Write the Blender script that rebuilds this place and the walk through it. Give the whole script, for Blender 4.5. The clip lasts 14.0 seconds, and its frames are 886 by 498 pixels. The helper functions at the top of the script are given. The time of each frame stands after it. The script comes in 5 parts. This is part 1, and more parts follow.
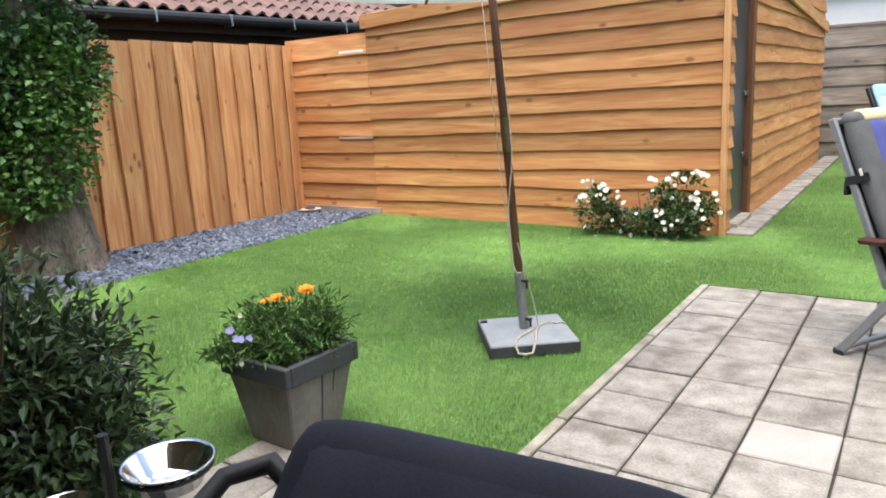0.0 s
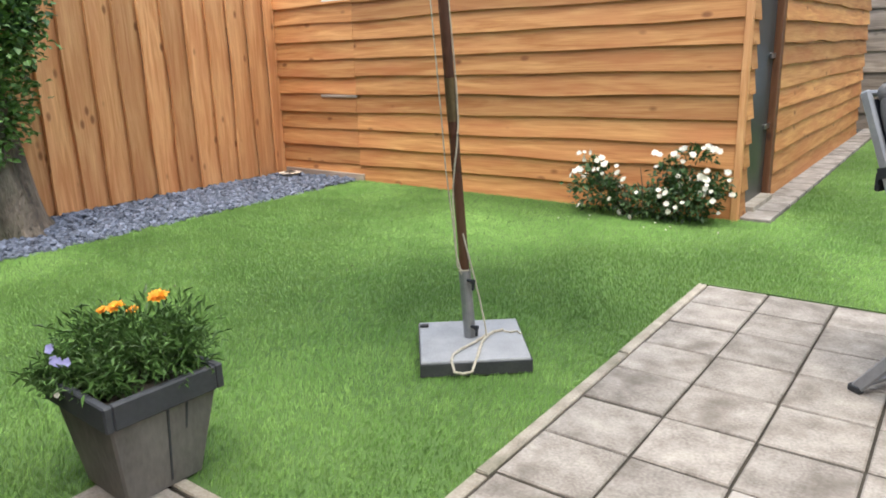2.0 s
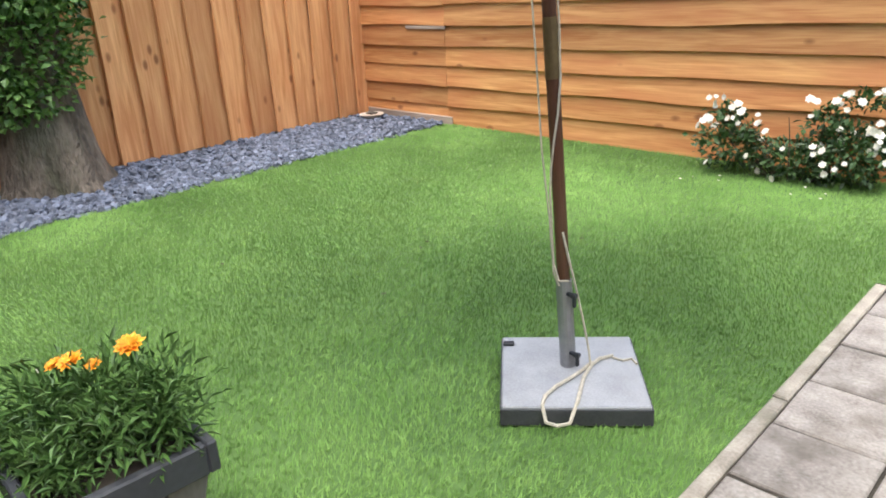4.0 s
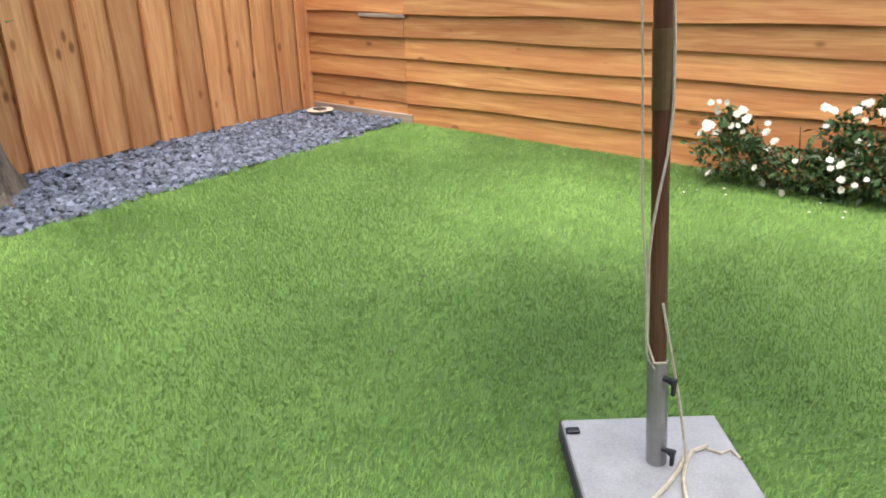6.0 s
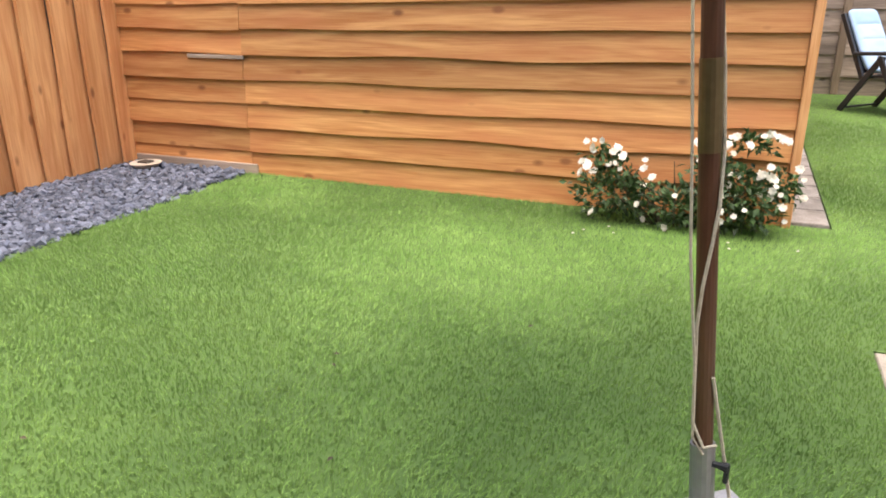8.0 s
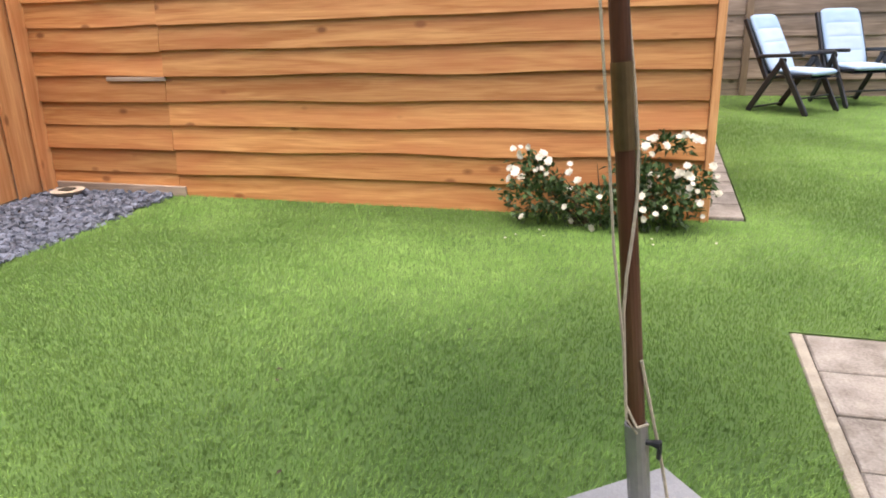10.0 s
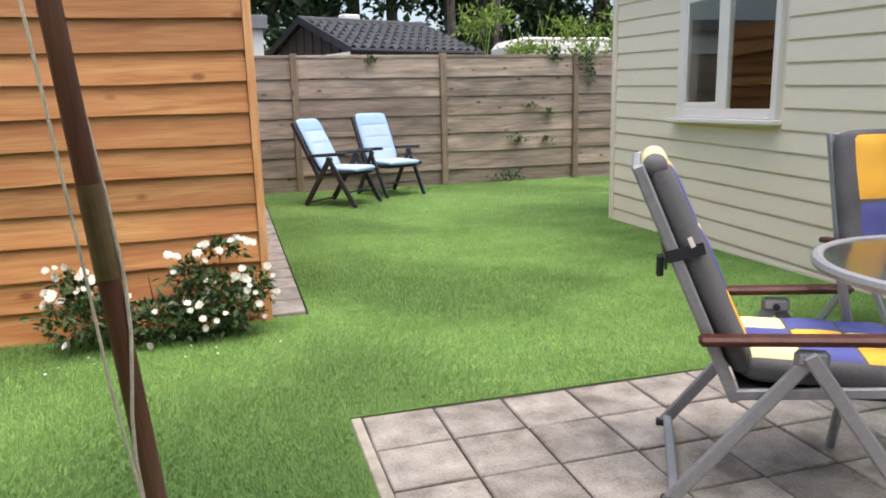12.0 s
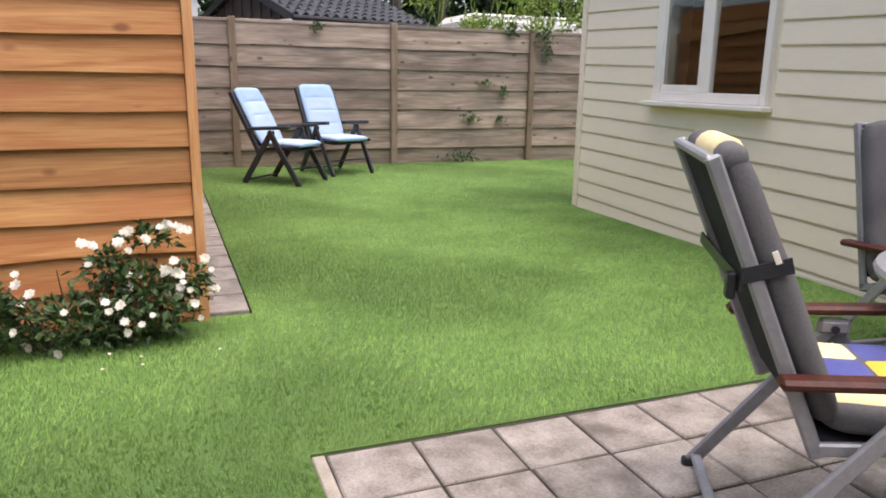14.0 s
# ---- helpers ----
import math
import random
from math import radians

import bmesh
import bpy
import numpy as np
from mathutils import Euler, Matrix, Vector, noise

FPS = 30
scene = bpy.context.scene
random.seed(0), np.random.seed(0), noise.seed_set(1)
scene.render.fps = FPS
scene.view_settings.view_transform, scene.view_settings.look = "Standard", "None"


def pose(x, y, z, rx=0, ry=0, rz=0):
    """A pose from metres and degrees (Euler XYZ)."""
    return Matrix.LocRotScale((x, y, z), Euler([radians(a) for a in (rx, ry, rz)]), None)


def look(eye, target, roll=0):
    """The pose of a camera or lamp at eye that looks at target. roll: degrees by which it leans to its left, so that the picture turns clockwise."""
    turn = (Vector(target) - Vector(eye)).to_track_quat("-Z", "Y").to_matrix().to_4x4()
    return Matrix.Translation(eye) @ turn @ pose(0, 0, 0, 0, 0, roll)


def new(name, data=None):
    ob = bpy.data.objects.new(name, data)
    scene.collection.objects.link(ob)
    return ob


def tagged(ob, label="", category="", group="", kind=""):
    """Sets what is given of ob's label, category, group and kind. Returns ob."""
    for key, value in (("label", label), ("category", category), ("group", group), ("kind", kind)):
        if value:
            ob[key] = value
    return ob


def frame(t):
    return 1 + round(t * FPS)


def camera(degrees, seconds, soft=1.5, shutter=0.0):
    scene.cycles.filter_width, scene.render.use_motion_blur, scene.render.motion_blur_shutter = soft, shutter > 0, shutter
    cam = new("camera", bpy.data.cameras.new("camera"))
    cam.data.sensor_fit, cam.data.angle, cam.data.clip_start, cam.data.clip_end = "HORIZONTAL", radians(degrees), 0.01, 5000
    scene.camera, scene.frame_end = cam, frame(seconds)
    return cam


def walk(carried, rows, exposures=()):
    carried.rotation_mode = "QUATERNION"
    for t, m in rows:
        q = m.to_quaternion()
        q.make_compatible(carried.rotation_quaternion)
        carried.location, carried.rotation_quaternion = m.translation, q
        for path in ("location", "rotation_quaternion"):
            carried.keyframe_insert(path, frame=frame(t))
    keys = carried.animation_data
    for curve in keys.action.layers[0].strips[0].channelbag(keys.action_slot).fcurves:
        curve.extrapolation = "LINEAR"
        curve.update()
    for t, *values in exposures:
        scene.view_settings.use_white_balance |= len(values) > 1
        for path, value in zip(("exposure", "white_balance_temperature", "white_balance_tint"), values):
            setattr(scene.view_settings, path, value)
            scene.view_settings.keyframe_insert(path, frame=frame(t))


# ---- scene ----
cam = camera(63.0, 14.0, 1.8)
PATH = [
    (0, (0.003, 0.526, 1.182), (-1.099, 2.14, 0.759), -3.0),
    (0.5, (0.08, 0.697, 1.171), (-1.11, 2.239, 0.719), -2.5),
    (1, (0.045, 0.878, 1.172), (-1.09, 2.44, 0.651), -2.7),
    (1.5, (-0.016, 1.06, 1.173), (-1.035, 2.71, 0.682), -1.3),
    (2, (-0.039, 1.268, 1.155), (-1.192, 2.814, 0.625), -1.7),
    (2.5, (-0.051, 1.462, 1.149), (-1.379, 2.817, 0.517), -3.6),
    (3, (-0.186, 1.616, 1.14), (-1.547, 2.925, 0.48), -3.5),
    (3.2, (-0.246, 1.675, 1.141), (-1.605, 3.001, 0.512), -2.8),
    (5.3, (-0.83, 2.0, 1.237), (-1.974, 3.378, 0.347), -2.9),
    (5.5, (-0.897, 2.002, 1.235), (-1.996, 3.46, 0.417), -1.4),
    (6, (-1.079, 2.046, 1.207), (-2.22, 3.5, 0.444), -1.4),
    (6.5, (-1.252, 2.119, 1.199), (-2.296, 3.657, 0.462), -2.9),
    (7, (-1.418, 2.133, 1.207), (-2.39, 3.753, 0.55), -1.7),
    (7.5, (-1.565, 2.151, 1.174), (-2.368, 3.868, 0.535), -1.5),
    (7.7, (-1.595, 2.164, 1.156), (-2.35, 3.895, 0.498), -0.8),
    (9.8, (-1.597, 2.106, 1.154), (-2.146, 3.926, 0.53), -1.4),
    (10, (-1.58, 2.106, 1.154), (-2.123, 3.925, 0.525), -1.6),
    (10.5, (-1.53, 2.112, 1.162), (-1.927, 3.988, 0.595), -1.7),
    (11, (-1.479, 2.139, 1.179), (-1.431, 4.085, 0.718), -1.2),
    (11.5, (-1.434, 2.177, 1.187), (-1.003, 4.089, 0.79), -2.2),
    (12, (-1.417, 2.194, 1.176), (-0.876, 4.078, 0.776), -1.3),
    (12.5, (-1.383, 2.277, 1.172), (-0.777, 4.132, 0.735), -0.7),
    (13, (-1.321, 2.488, 1.171), (-0.669, 4.335, 0.767), -1.1),
    (13.5, (-1.305, 2.608, 1.144), (-0.628, 4.435, 0.694), 0.1),
    (14, (-1.425, 2.742, 1.139), (-0.719, 4.556, 0.681), 1.0),
]
walk(cam, [(t, look(eye, target, roll)) for t, eye, target, roll in PATH],
     [(0, 1.32, 6250, 5), (1.5, 1.15, 6350, 5), (3, 1.35, 6250, 7), (5.5, 1.3, 6400, 8), (6.5, 1.35, 6700, 11), (10, 1.2, 6900, 15), (11, 1.12, 6500, 9), (14, 0.98, 6650, 17)])

# ---- world and light ----
world = bpy.data.worlds.new("sky")
scene.world = world
world.use_nodes = True
_nt = world.node_tree
_nt.nodes.clear()
_sky = _nt.nodes.new("ShaderNodeTexSky")
_sky.sky_type = "NISHITA"
_sky.sun_disc = False
_sky.sun_elevation, _sky.sun_rotation = radians(78), radians(150)
_sky.air_density, _sky.dust_density = 1.0, 4.0
_bg = _nt.nodes.new("ShaderNodeBackground")
_bg.inputs["Strength"].default_value = 0.15
_wo = _nt.nodes.new("ShaderNodeOutputWorld")
_nt.links.new(_sky.outputs[0], _bg.inputs[0])
_nt.links.new(_bg.outputs[0], _wo.inputs[0])

_sun = bpy.data.lights.new("sun", "SUN")
_sun.energy, _sun.angle, _sun.color = 1.5, radians(80), (1.0, 0.96, 0.9)
new("sun", _sun).matrix_basis = look((1.0, -1.7, 12), (0, 0, 0))


# ---- materials ----
def surface(name, dark, light, rough=0.7, scale=6.0, stretch=(1, 1, 1), fine=60.0, bump=0.2, metal=0.0,
            per="object", vary=0.12, stain=None, stain_amount=0.0, spec=0.5, depth=0.01, shift=True, upright=0.0, through_light=0.0):
    """A material with two scales of colour variation, relief and a tint for each piece."""
    m = bpy.data.materials.new(name)
    m.use_nodes = True
    n, l = m.node_tree.nodes, m.node_tree.links
    b = n["Principled BSDF"]
    b.inputs["Roughness"].default_value = rough
    b.inputs["Metallic"].default_value = metal
    b.inputs["Specular IOR Level"].default_value = spec
    tc = n.new("ShaderNodeTexCoord")
    mp = n.new("ShaderNodeMapping")
    mp.inputs["Scale"].default_value = stretch
    l.new(tc.outputs["Object"], mp.inputs["Vector"])
    info = n.new("ShaderNodeObjectInfo") if per == "object" else n.new("ShaderNodeNewGeometry")
    rnd = info.outputs["Random"] if per == "object" else info.outputs["Random Per Island"]
    sh = n.new("ShaderNodeVectorMath")
    sh.operation = "ADD"
    cb = n.new("ShaderNodeCombineXYZ")
    mul = n.new("ShaderNodeMath")
    mul.operation, mul.inputs[1].default_value = "MULTIPLY", 37.0
    if shift:
        l.new(rnd, mul.inputs[0])
    else:
        mul.inputs[0].default_value = 0.3
    for k in range(3):
        l.new(mul.outputs[0], cb.inputs[k])
    l.new(mp.outputs[0], sh.inputs[0])
    l.new(cb.outputs[0], sh.inputs[1])
    big = n.new("ShaderNodeTexNoise")
    big.inputs["Scale"].default_value, big.inputs["Detail"].default_value = scale, 6
    small = n.new("ShaderNodeTexNoise")
    small.inputs["Scale"].default_value, small.inputs["Detail"].default_value = fine, 4
    l.new(sh.outputs[0], big.inputs["Vector"])
    l.new(sh.outputs[0], small.inputs["Vector"])
    mix = n.new("ShaderNodeMix")
    mix.data_type = "FLOAT"
    mix.inputs[0].default_value = 0.4
    l.new(big.outputs["Fac"], mix.inputs[2])
    l.new(small.outputs["Fac"], mix.inputs[3])
    ramp = n.new("ShaderNodeValToRGB")
    ramp.color_ramp.elements[0].position, ramp.color_ramp.elements[0].color = 0.33, (*dark, 1)
    ramp.color_ramp.elements[1].position, ramp.color_ramp.elements[1].color = 0.67, (*light, 1)
    l.new(mix.outputs[0], ramp.inputs[0])
    col = ramp.outputs[0]
    if stain:
        sn = n.new("ShaderNodeTexNoise")
        sn.inputs["Scale"].default_value, sn.inputs["Detail"].default_value = scale * 0.6, 5
        l.new(sh.outputs[0], sn.inputs["Vector"])
        sr = n.new("ShaderNodeMapRange")
        sr.inputs[1].default_value, sr.inputs[2].default_value = 0.52, 0.72
        sr.inputs[4].default_value = stain_amount
        l.new(sn.outputs["Fac"], sr.inputs[0])
        sm = n.new("ShaderNodeMix")
        sm.data_type = "RGBA"
        sm.inputs[7].default_value = (*stain, 1)
        l.new(sr.outputs[0], sm.inputs[0])
        l.new(col, sm.inputs[6])
        col = sm.outputs[2]
    hv = n.new("ShaderNodeHueSaturation")
    vr = n.new("ShaderNodeMapRange")
    vr.inputs[3].default_value, vr.inputs[4].default_value = 1 - vary, 1 + vary
    l.new(rnd, vr.inputs[0])
    l.new(vr.outputs[0], hv.inputs["Value"])
    l.new(col, hv.inputs["Color"])
    l.new(hv.outputs[0], b.inputs["Base Color"])
    if bump:
        bp = n.new("ShaderNodeBump")
        bp.inputs["Strength"].default_value, bp.inputs["Distance"].default_value = bump, depth
        l.new(mix.outputs[0], bp.inputs["Height"])
        l.new(bp.outputs[0], b.inputs["Normal"])
    if upright:
        geo, mv, nm = n.new("ShaderNodeNewGeometry"), n.new("ShaderNodeMix"), n.new("ShaderNodeVectorMath")
        mv.data_type, nm.operation = "VECTOR", "NORMALIZE"
        mv.inputs[0].default_value, mv.inputs[5].default_value = upright, (0, 0, 1)
        l.new(geo.outputs["Normal"], mv.inputs[4])
        l.new(mv.outputs[1], nm.inputs[0])
        l.new(nm.outputs[0], b.inputs["Normal"])
    if through_light:
        tr, ms = n.new("ShaderNodeBsdfTranslucent"), n.new("ShaderNodeMixShader")
        ms.inputs[0].default_value = through_light
        l.new(hv.outputs[0], tr.inputs["Color"])
        l.new(b.outputs[0], ms.inputs[1])
        l.new(tr.outputs[0], ms.inputs[2])
        l.new(ms.outputs[0], n["Material Output"].inputs["Surface"])
    return m


def timber(name, pale, deep, knot, axis, vary=0.14, rough=0.65, weather=None, weather_amount=0.0, bump=0.25):
    """Sawn timber: grain along the given axis (0, 1 or 2), growth bands, knots and weathering."""
    m = bpy.data.materials.new(name)
    m.use_nodes = True
    n, l = m.node_tree.nodes, m.node_tree.links
    b = n["Principled BSDF"]
    b.inputs["Roughness"].default_value = rough
    b.inputs["Specular IOR Level"].default_value = 0.3
    tc, info = n.new("ShaderNodeTexCoord"), n.new("ShaderNodeObjectInfo")
    mul = n.new("ShaderNodeMath")
    mul.operation, mul.inputs[1].default_value = "MULTIPLY", 53.0
    l.new(info.outputs["Random"], mul.inputs[0])
    add = n.new("ShaderNodeVectorMath")
    add.operation = "ADD"
    l.new(tc.outputs["Object"], add.inputs[0])
    l.new(mul.outputs[0], add.inputs[1])

    def mapped(along, across):
        mp = n.new("ShaderNodeMapping")
        mp.inputs["Scale"].default_value = [along if k == axis else across for k in range(3)]
        l.new(add.outputs[0], mp.inputs["Vector"])
        return mp.outputs[0]

    def noise_node(vec, scale, detail, dist=0.0):
        t = n.new("ShaderNodeTexNoise")
        t.inputs["Scale"].default_value, t.inputs["Detail"].default_value, t.inputs["Distortion"].default_value = scale, detail, dist
        l.new(vec, t.inputs["Vector"])
        return t.outputs["Fac"]

    bands = noise_node(mapped(0.9, 11.0), 1.6, 5, 0.9)
    fibre = noise_node(mapped(3.0, 90.0), 1.5, 3)
    mix = n.new("ShaderNodeMix")
    mix.data_type = "FLOAT"
    mix.inputs[0].default_value = 0.35
    l.new(bands, mix.inputs[2])
    l.new(fibre, mix.inputs[3])
    ramp = n.new("ShaderNodeValToRGB")
    e = ramp.color_ramp.elements
    e[0].position, e[0].color, e[1].position, e[1].color = 0.36, (*deep, 1), 0.64, (*pale, 1)
    l.new(mix.outputs[0], ramp.inputs[0])
    kn = n.new("ShaderNodeTexVoronoi")
    kn.inputs["Scale"].default_value = 1.0
    l.new(mapped(3.2, 6.0), kn.inputs["Vector"])
    kr = n.new("ShaderNodeMapRange")
    kr.inputs[1].default_value, kr.inputs[2].default_value, kr.inputs[3].default_value, kr.inputs[4].default_value = 0.07, 0.15, 0.85, 0.0
    l.new(kn.outputs["Distance"], kr.inputs[0])
    km = n.new("ShaderNodeMix")
    km.data_type = "RGBA"
    km.inputs[7].default_value = (*knot, 1)
    l.new(kr.outputs[0], km.inputs[0])
    l.new(ramp.outputs[0], km.inputs[6])
    col = km.outputs[2]
    if weather:
        wn = noise_node(mapped(1.2, 5.0), 1.3, 5)
        wr = n.new("ShaderNodeMapRange")
        wr.inputs[1].default_value, wr.inputs[2].default_value, wr.inputs[4].default_value = 0.45, 0.7, weather_amount
        l.new(wn, wr.inputs[0])
        wm = n.new("ShaderNodeMix")
        wm.data_type = "RGBA"
        wm.inputs[7].default_value = (*weather, 1)
        l.new(wr.outputs[0], wm.inputs[0])
        l.new(col, wm.inputs[6])
        col = wm.outputs[2]
    hv, vr = n.new("ShaderNodeHueSaturation"), n.new("ShaderNodeMapRange")
    vr.inputs[3].default_value, vr.inputs[4].default_value = 1 - vary, 1 + vary
    l.new(info.outputs["Random"], vr.inputs[0])
    l.new(vr.outputs[0], hv.inputs["Value"])
    l.new(col, hv.inputs["Color"])
    l.new(hv.outputs[0], b.inputs["Base Color"])
    bp = n.new("ShaderNodeBump")
    bp.inputs["Strength"].default_value, bp.inputs["Distance"].default_value = bump, 0.006
    l.new(mix.outputs[0], bp.inputs["Height"])
    l.new(bp.outputs[0], b.inputs["Normal"])
    return m


DOUGLAS_X = timber("douglas_board_x", (0.66, 0.345, 0.135), (0.42, 0.165, 0.055), (0.20, 0.075, 0.03), 0, 0.22, 0.65, (0.50, 0.185, 0.075), 0.6)
DOUGLAS_Y = timber("douglas_board_y", (0.62, 0.35, 0.15), (0.46, 0.22, 0.08), (0.20, 0.08, 0.03), 1, 0.16, 0.65, (0.5, 0.2, 0.085), 0.5)
DOUGLAS_Z = timber("douglas_board_z", (0.76, 0.43, 0.20), (0.53, 0.235, 0.09), (0.22, 0.085, 0.035), 2, 0.2, 0.65, (0.52, 0.20, 0.08), 0.55)
GREYWOOD_X = timber("weathered_board_x", (0.46, 0.365, 0.29), (0.22, 0.165, 0.125), (0.08, 0.06, 0.045), 0, 0.2, 0.85, (0.10, 0.085, 0.07), 0.6)
GREYWOOD_Z = timber("weathered_post", (0.31, 0.23, 0.16), (0.18, 0.13, 0.09), (0.09, 0.065, 0.05), 2, 0.12, 0.85)
DARKPOST = timber("brown_post", (0.20, 0.085, 0.04), (0.12, 0.05, 0.025), (0.06, 0.03, 0.02), 2)
POLEWOOD = timber("parasol_wood", (0.13, 0.055, 0.03), (0.065, 0.028, 0.016), (0.05, 0.02, 0.012), 2, 0.02, 0.45, (0.15, 0.115, 0.06), 0.6)
ARMWOOD = timber("armrest_wood", (0.085, 0.022, 0.014), (0.04, 0.011, 0.008), (0.04, 0.01, 0.01), 1, 0.05, 0.45)
SIDING = surface("cream_siding", (0.80, 0.71, 0.555), (0.86, 0.77, 0.61), 0.5, 2.0, (1, 0.3, 1), 40, 0.08, vary=0.02)
WHITEPAINT = surface("white_paint", (0.80, 0.76, 0.69), (0.86, 0.82, 0.75), 0.4, 3, (1, 1, 1), 40, 0.03, vary=0.02)
TILE = surface("concrete_tile", (0.17, 0.148, 0.128), (0.42, 0.38, 0.34), 0.9, 9, (1, 1, 1), 110, 0.6, vary=0.12, stain=(0.12, 0.10, 0.08), stain_amount=0.8, depth=0.004)
KERB = surface("concrete_edging", (0.22, 0.19, 0.15), (0.46, 0.41, 0.34), 0.9, 11, (1, 1, 1), 120, 0.35, vary=0.08, stain=(0.13, 0.125, 0.08), stain_amount=0.7, depth=0.004)
SOIL = surface("soil", (0.035, 0.028, 0.02), (0.09, 0.07, 0.05), 0.95, 3, (1, 1, 1), 50, 0.5, vary=0.0)
TURF = surface("turf_backing", (0.062, 0.125, 0.028), (0.11, 0.20, 0.045), 0.9, 2.2, (1, 1, 1), 70, 0.15, vary=0.0)
GRASS = surface("turf_blade", (0.17, 0.33, 0.072), (0.29, 0.475, 0.128), 0.6, 2.6, (1, 1.5, 1), 14, 0.0, per="island", vary=0.08, spec=0.12, shift=False, upright=0.75, through_light=0.12)
SLATE = surface("slate_chip", (0.062, 0.074, 0.102), (0.20, 0.225, 0.29), 0.75, 3, (1, 1, 1), 60, 0.2, per="island", vary=0.45)
MORTAR = surface("joint_sand", (0.022, 0.019, 0.014), (0.06, 0.05, 0.036), 0.95, 5, (1, 1, 1), 80, 0.4, vary=0.0)
# near-black colour for unlit space behind boards and window
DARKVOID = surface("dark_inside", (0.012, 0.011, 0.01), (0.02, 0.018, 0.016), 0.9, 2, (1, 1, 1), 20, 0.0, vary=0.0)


def glass_material(name, tint=(0.9, 0.95, 0.93), rough=0.0):
    m = bpy.data.materials.new(name)
    m.use_nodes = True
    b = m.node_tree.nodes["Principled BSDF"]
    b.inputs["Base Color"].default_value = (*tint, 1)
    b.inputs["Roughness"].default_value = rough
    b.inputs["Transmission Weight"].default_value = 1.0
    b.inputs["IOR"].default_value = 1.5
    return m


GLASS = glass_material("window_glass")


# ---- mesh helpers ----
def mesh_of(name, verts, faces, material, smooth=False):
    me = bpy.data.meshes.new(name)
    me.from_pydata([tuple(v) for v in verts], [], [tuple(f) for f in faces])
    me.materials.append(material)
    if smooth:
        me.polygons.foreach_set("use_smooth", [True] * len(me.polygons))
    me.update()
    return me


def part(name, bm, material, parent=None, label="", m=None, smooth=False):
    """Links a bmesh as one mesh object, under a thing if one is given."""
    me = bpy.data.meshes.new(name)
    bmesh.ops.recalc_face_normals(bm, faces=bm.faces[:])
    bm.to_mesh(me)
    bm.free()
    me.materials.append(material)
    if smooth:
        me.polygons.foreach_set("use_smooth", [True] * len(me.polygons))
    ob = new(name, me)
    ob.parent = parent
    if m is not None:
        ob.matrix_basis = m
    if label:
        ob["label"] = label
    return ob


def shared(name, me, parent, m, label=""):
    ob = new(name, me)
    ob.parent = parent
    ob.matrix_basis = m
    if label:
        ob["label"] = label
    return ob


def thing(name, m=None, label="", category="", group="", kind=""):
    ob = new(name)
    ob.empty_display_size = 0.1
    if m is not None:
        ob.matrix_basis = m
    return tagged(ob, label, category, group, kind)


def add_box(bm, centre, size, turn=None, bevel=0.0):
    geo = bmesh.ops.create_cube(bm, size=1.0)
    vs = geo["verts"]
    m = Matrix.Translation(centre) @ (turn.to_4x4() if turn is not None else Matrix.Identity(4)) @ Matrix.Diagonal((*size, 1))
    bmesh.ops.transform(bm, matrix=m, verts=vs)
    if bevel:
        es = list({e for v in vs for e in v.link_edges})
        bmesh.ops.bevel(bm, geom=es, offset=bevel, segments=1, affect="EDGES", profile=0.7)
    return bm


def box(centre, size, bevel=0.0, turn=None):
    return add_box(bmesh.new(), centre, size, turn, bevel)


def tube(points, radius, sides=8, closed=False, caps=True, flat=1.0):
    """A bent tube along points; radius may be a list. flat squashes it across."""
    bm = bmesh.new()
    pts = [Vector(p) for p in points]
    n = len(pts)
    rings = []
    up = Vector((0, 0, 1))
    for i, p in enumerate(pts):
        a = pts[(i - 1) % n] if closed or i > 0 else p
        c = pts[(i + 1) % n] if closed or i < n - 1 else p
        d = (c - a).normalized()
        ref = up if abs(d.z) < 0.95 else Vector((0, 1, 0))
        u = d.cross(ref).normalized()
        v = u.cross(d).normalized()
        r = radius[i] if isinstance(radius, (list, tuple)) else radius
        rings.append([bm.verts.new(p + u * (r * math.cos(2 * math.pi * k / sides)) * flat + v * (r * math.sin(2 * math.pi * k / sides))) for k in range(sides)])
    for i in range(n if closed else n - 1):
        a, c = rings[i], rings[(i + 1) % n]
        for k in range(sides):
            bm.faces.new((a[k], a[(k + 1) % sides], c[(k + 1) % sides], c[k]))
    if caps and not closed:
        bm.faces.new(rings[0][::-1])
        bm.faces.new(rings[-1])
    return bm


def bar(a, c, w, h, bevel=0.0, side=None):
    """A straight rectangular bar from a to c, w across and h the other way."""
    a, c = Vector(a), Vector(c)
    d = c - a
    z = d.normalized()
    ref = Vector(side) if side else (Vector((1, 0, 0)) if abs(z.x) < 0.9 else Vector((0, 1, 0)))
    y = z.cross(ref).normalized()
    x = y.cross(z).normalized()
    turn = Matrix((x, y, z)).transposed()
    return box((a + c) / 2, (w, h, d.length), bevel, turn)


# ---- plan ----
SHED_X, SHED_Y, SHED_END = -1.30, 6.24, 11.55
FENCE_X, GRAVEL_X = -5.69, -4.70
PATIO_X, PATIO_Y, STRIP_Y, STRIP_X = -1.062, 4.785, 2.28, -1.91
HOUSE_X, HOUSE_END = 2.16, 8.59
FAR_Y = 12.30
rng = np.random.default_rng(7)


# ---- ground ----
tagged(part("ground", box((0, 0, -0.56), (900, 900, 1.0)), SOIL), "bare dark garden soil under everything", "ground", kind="structure")

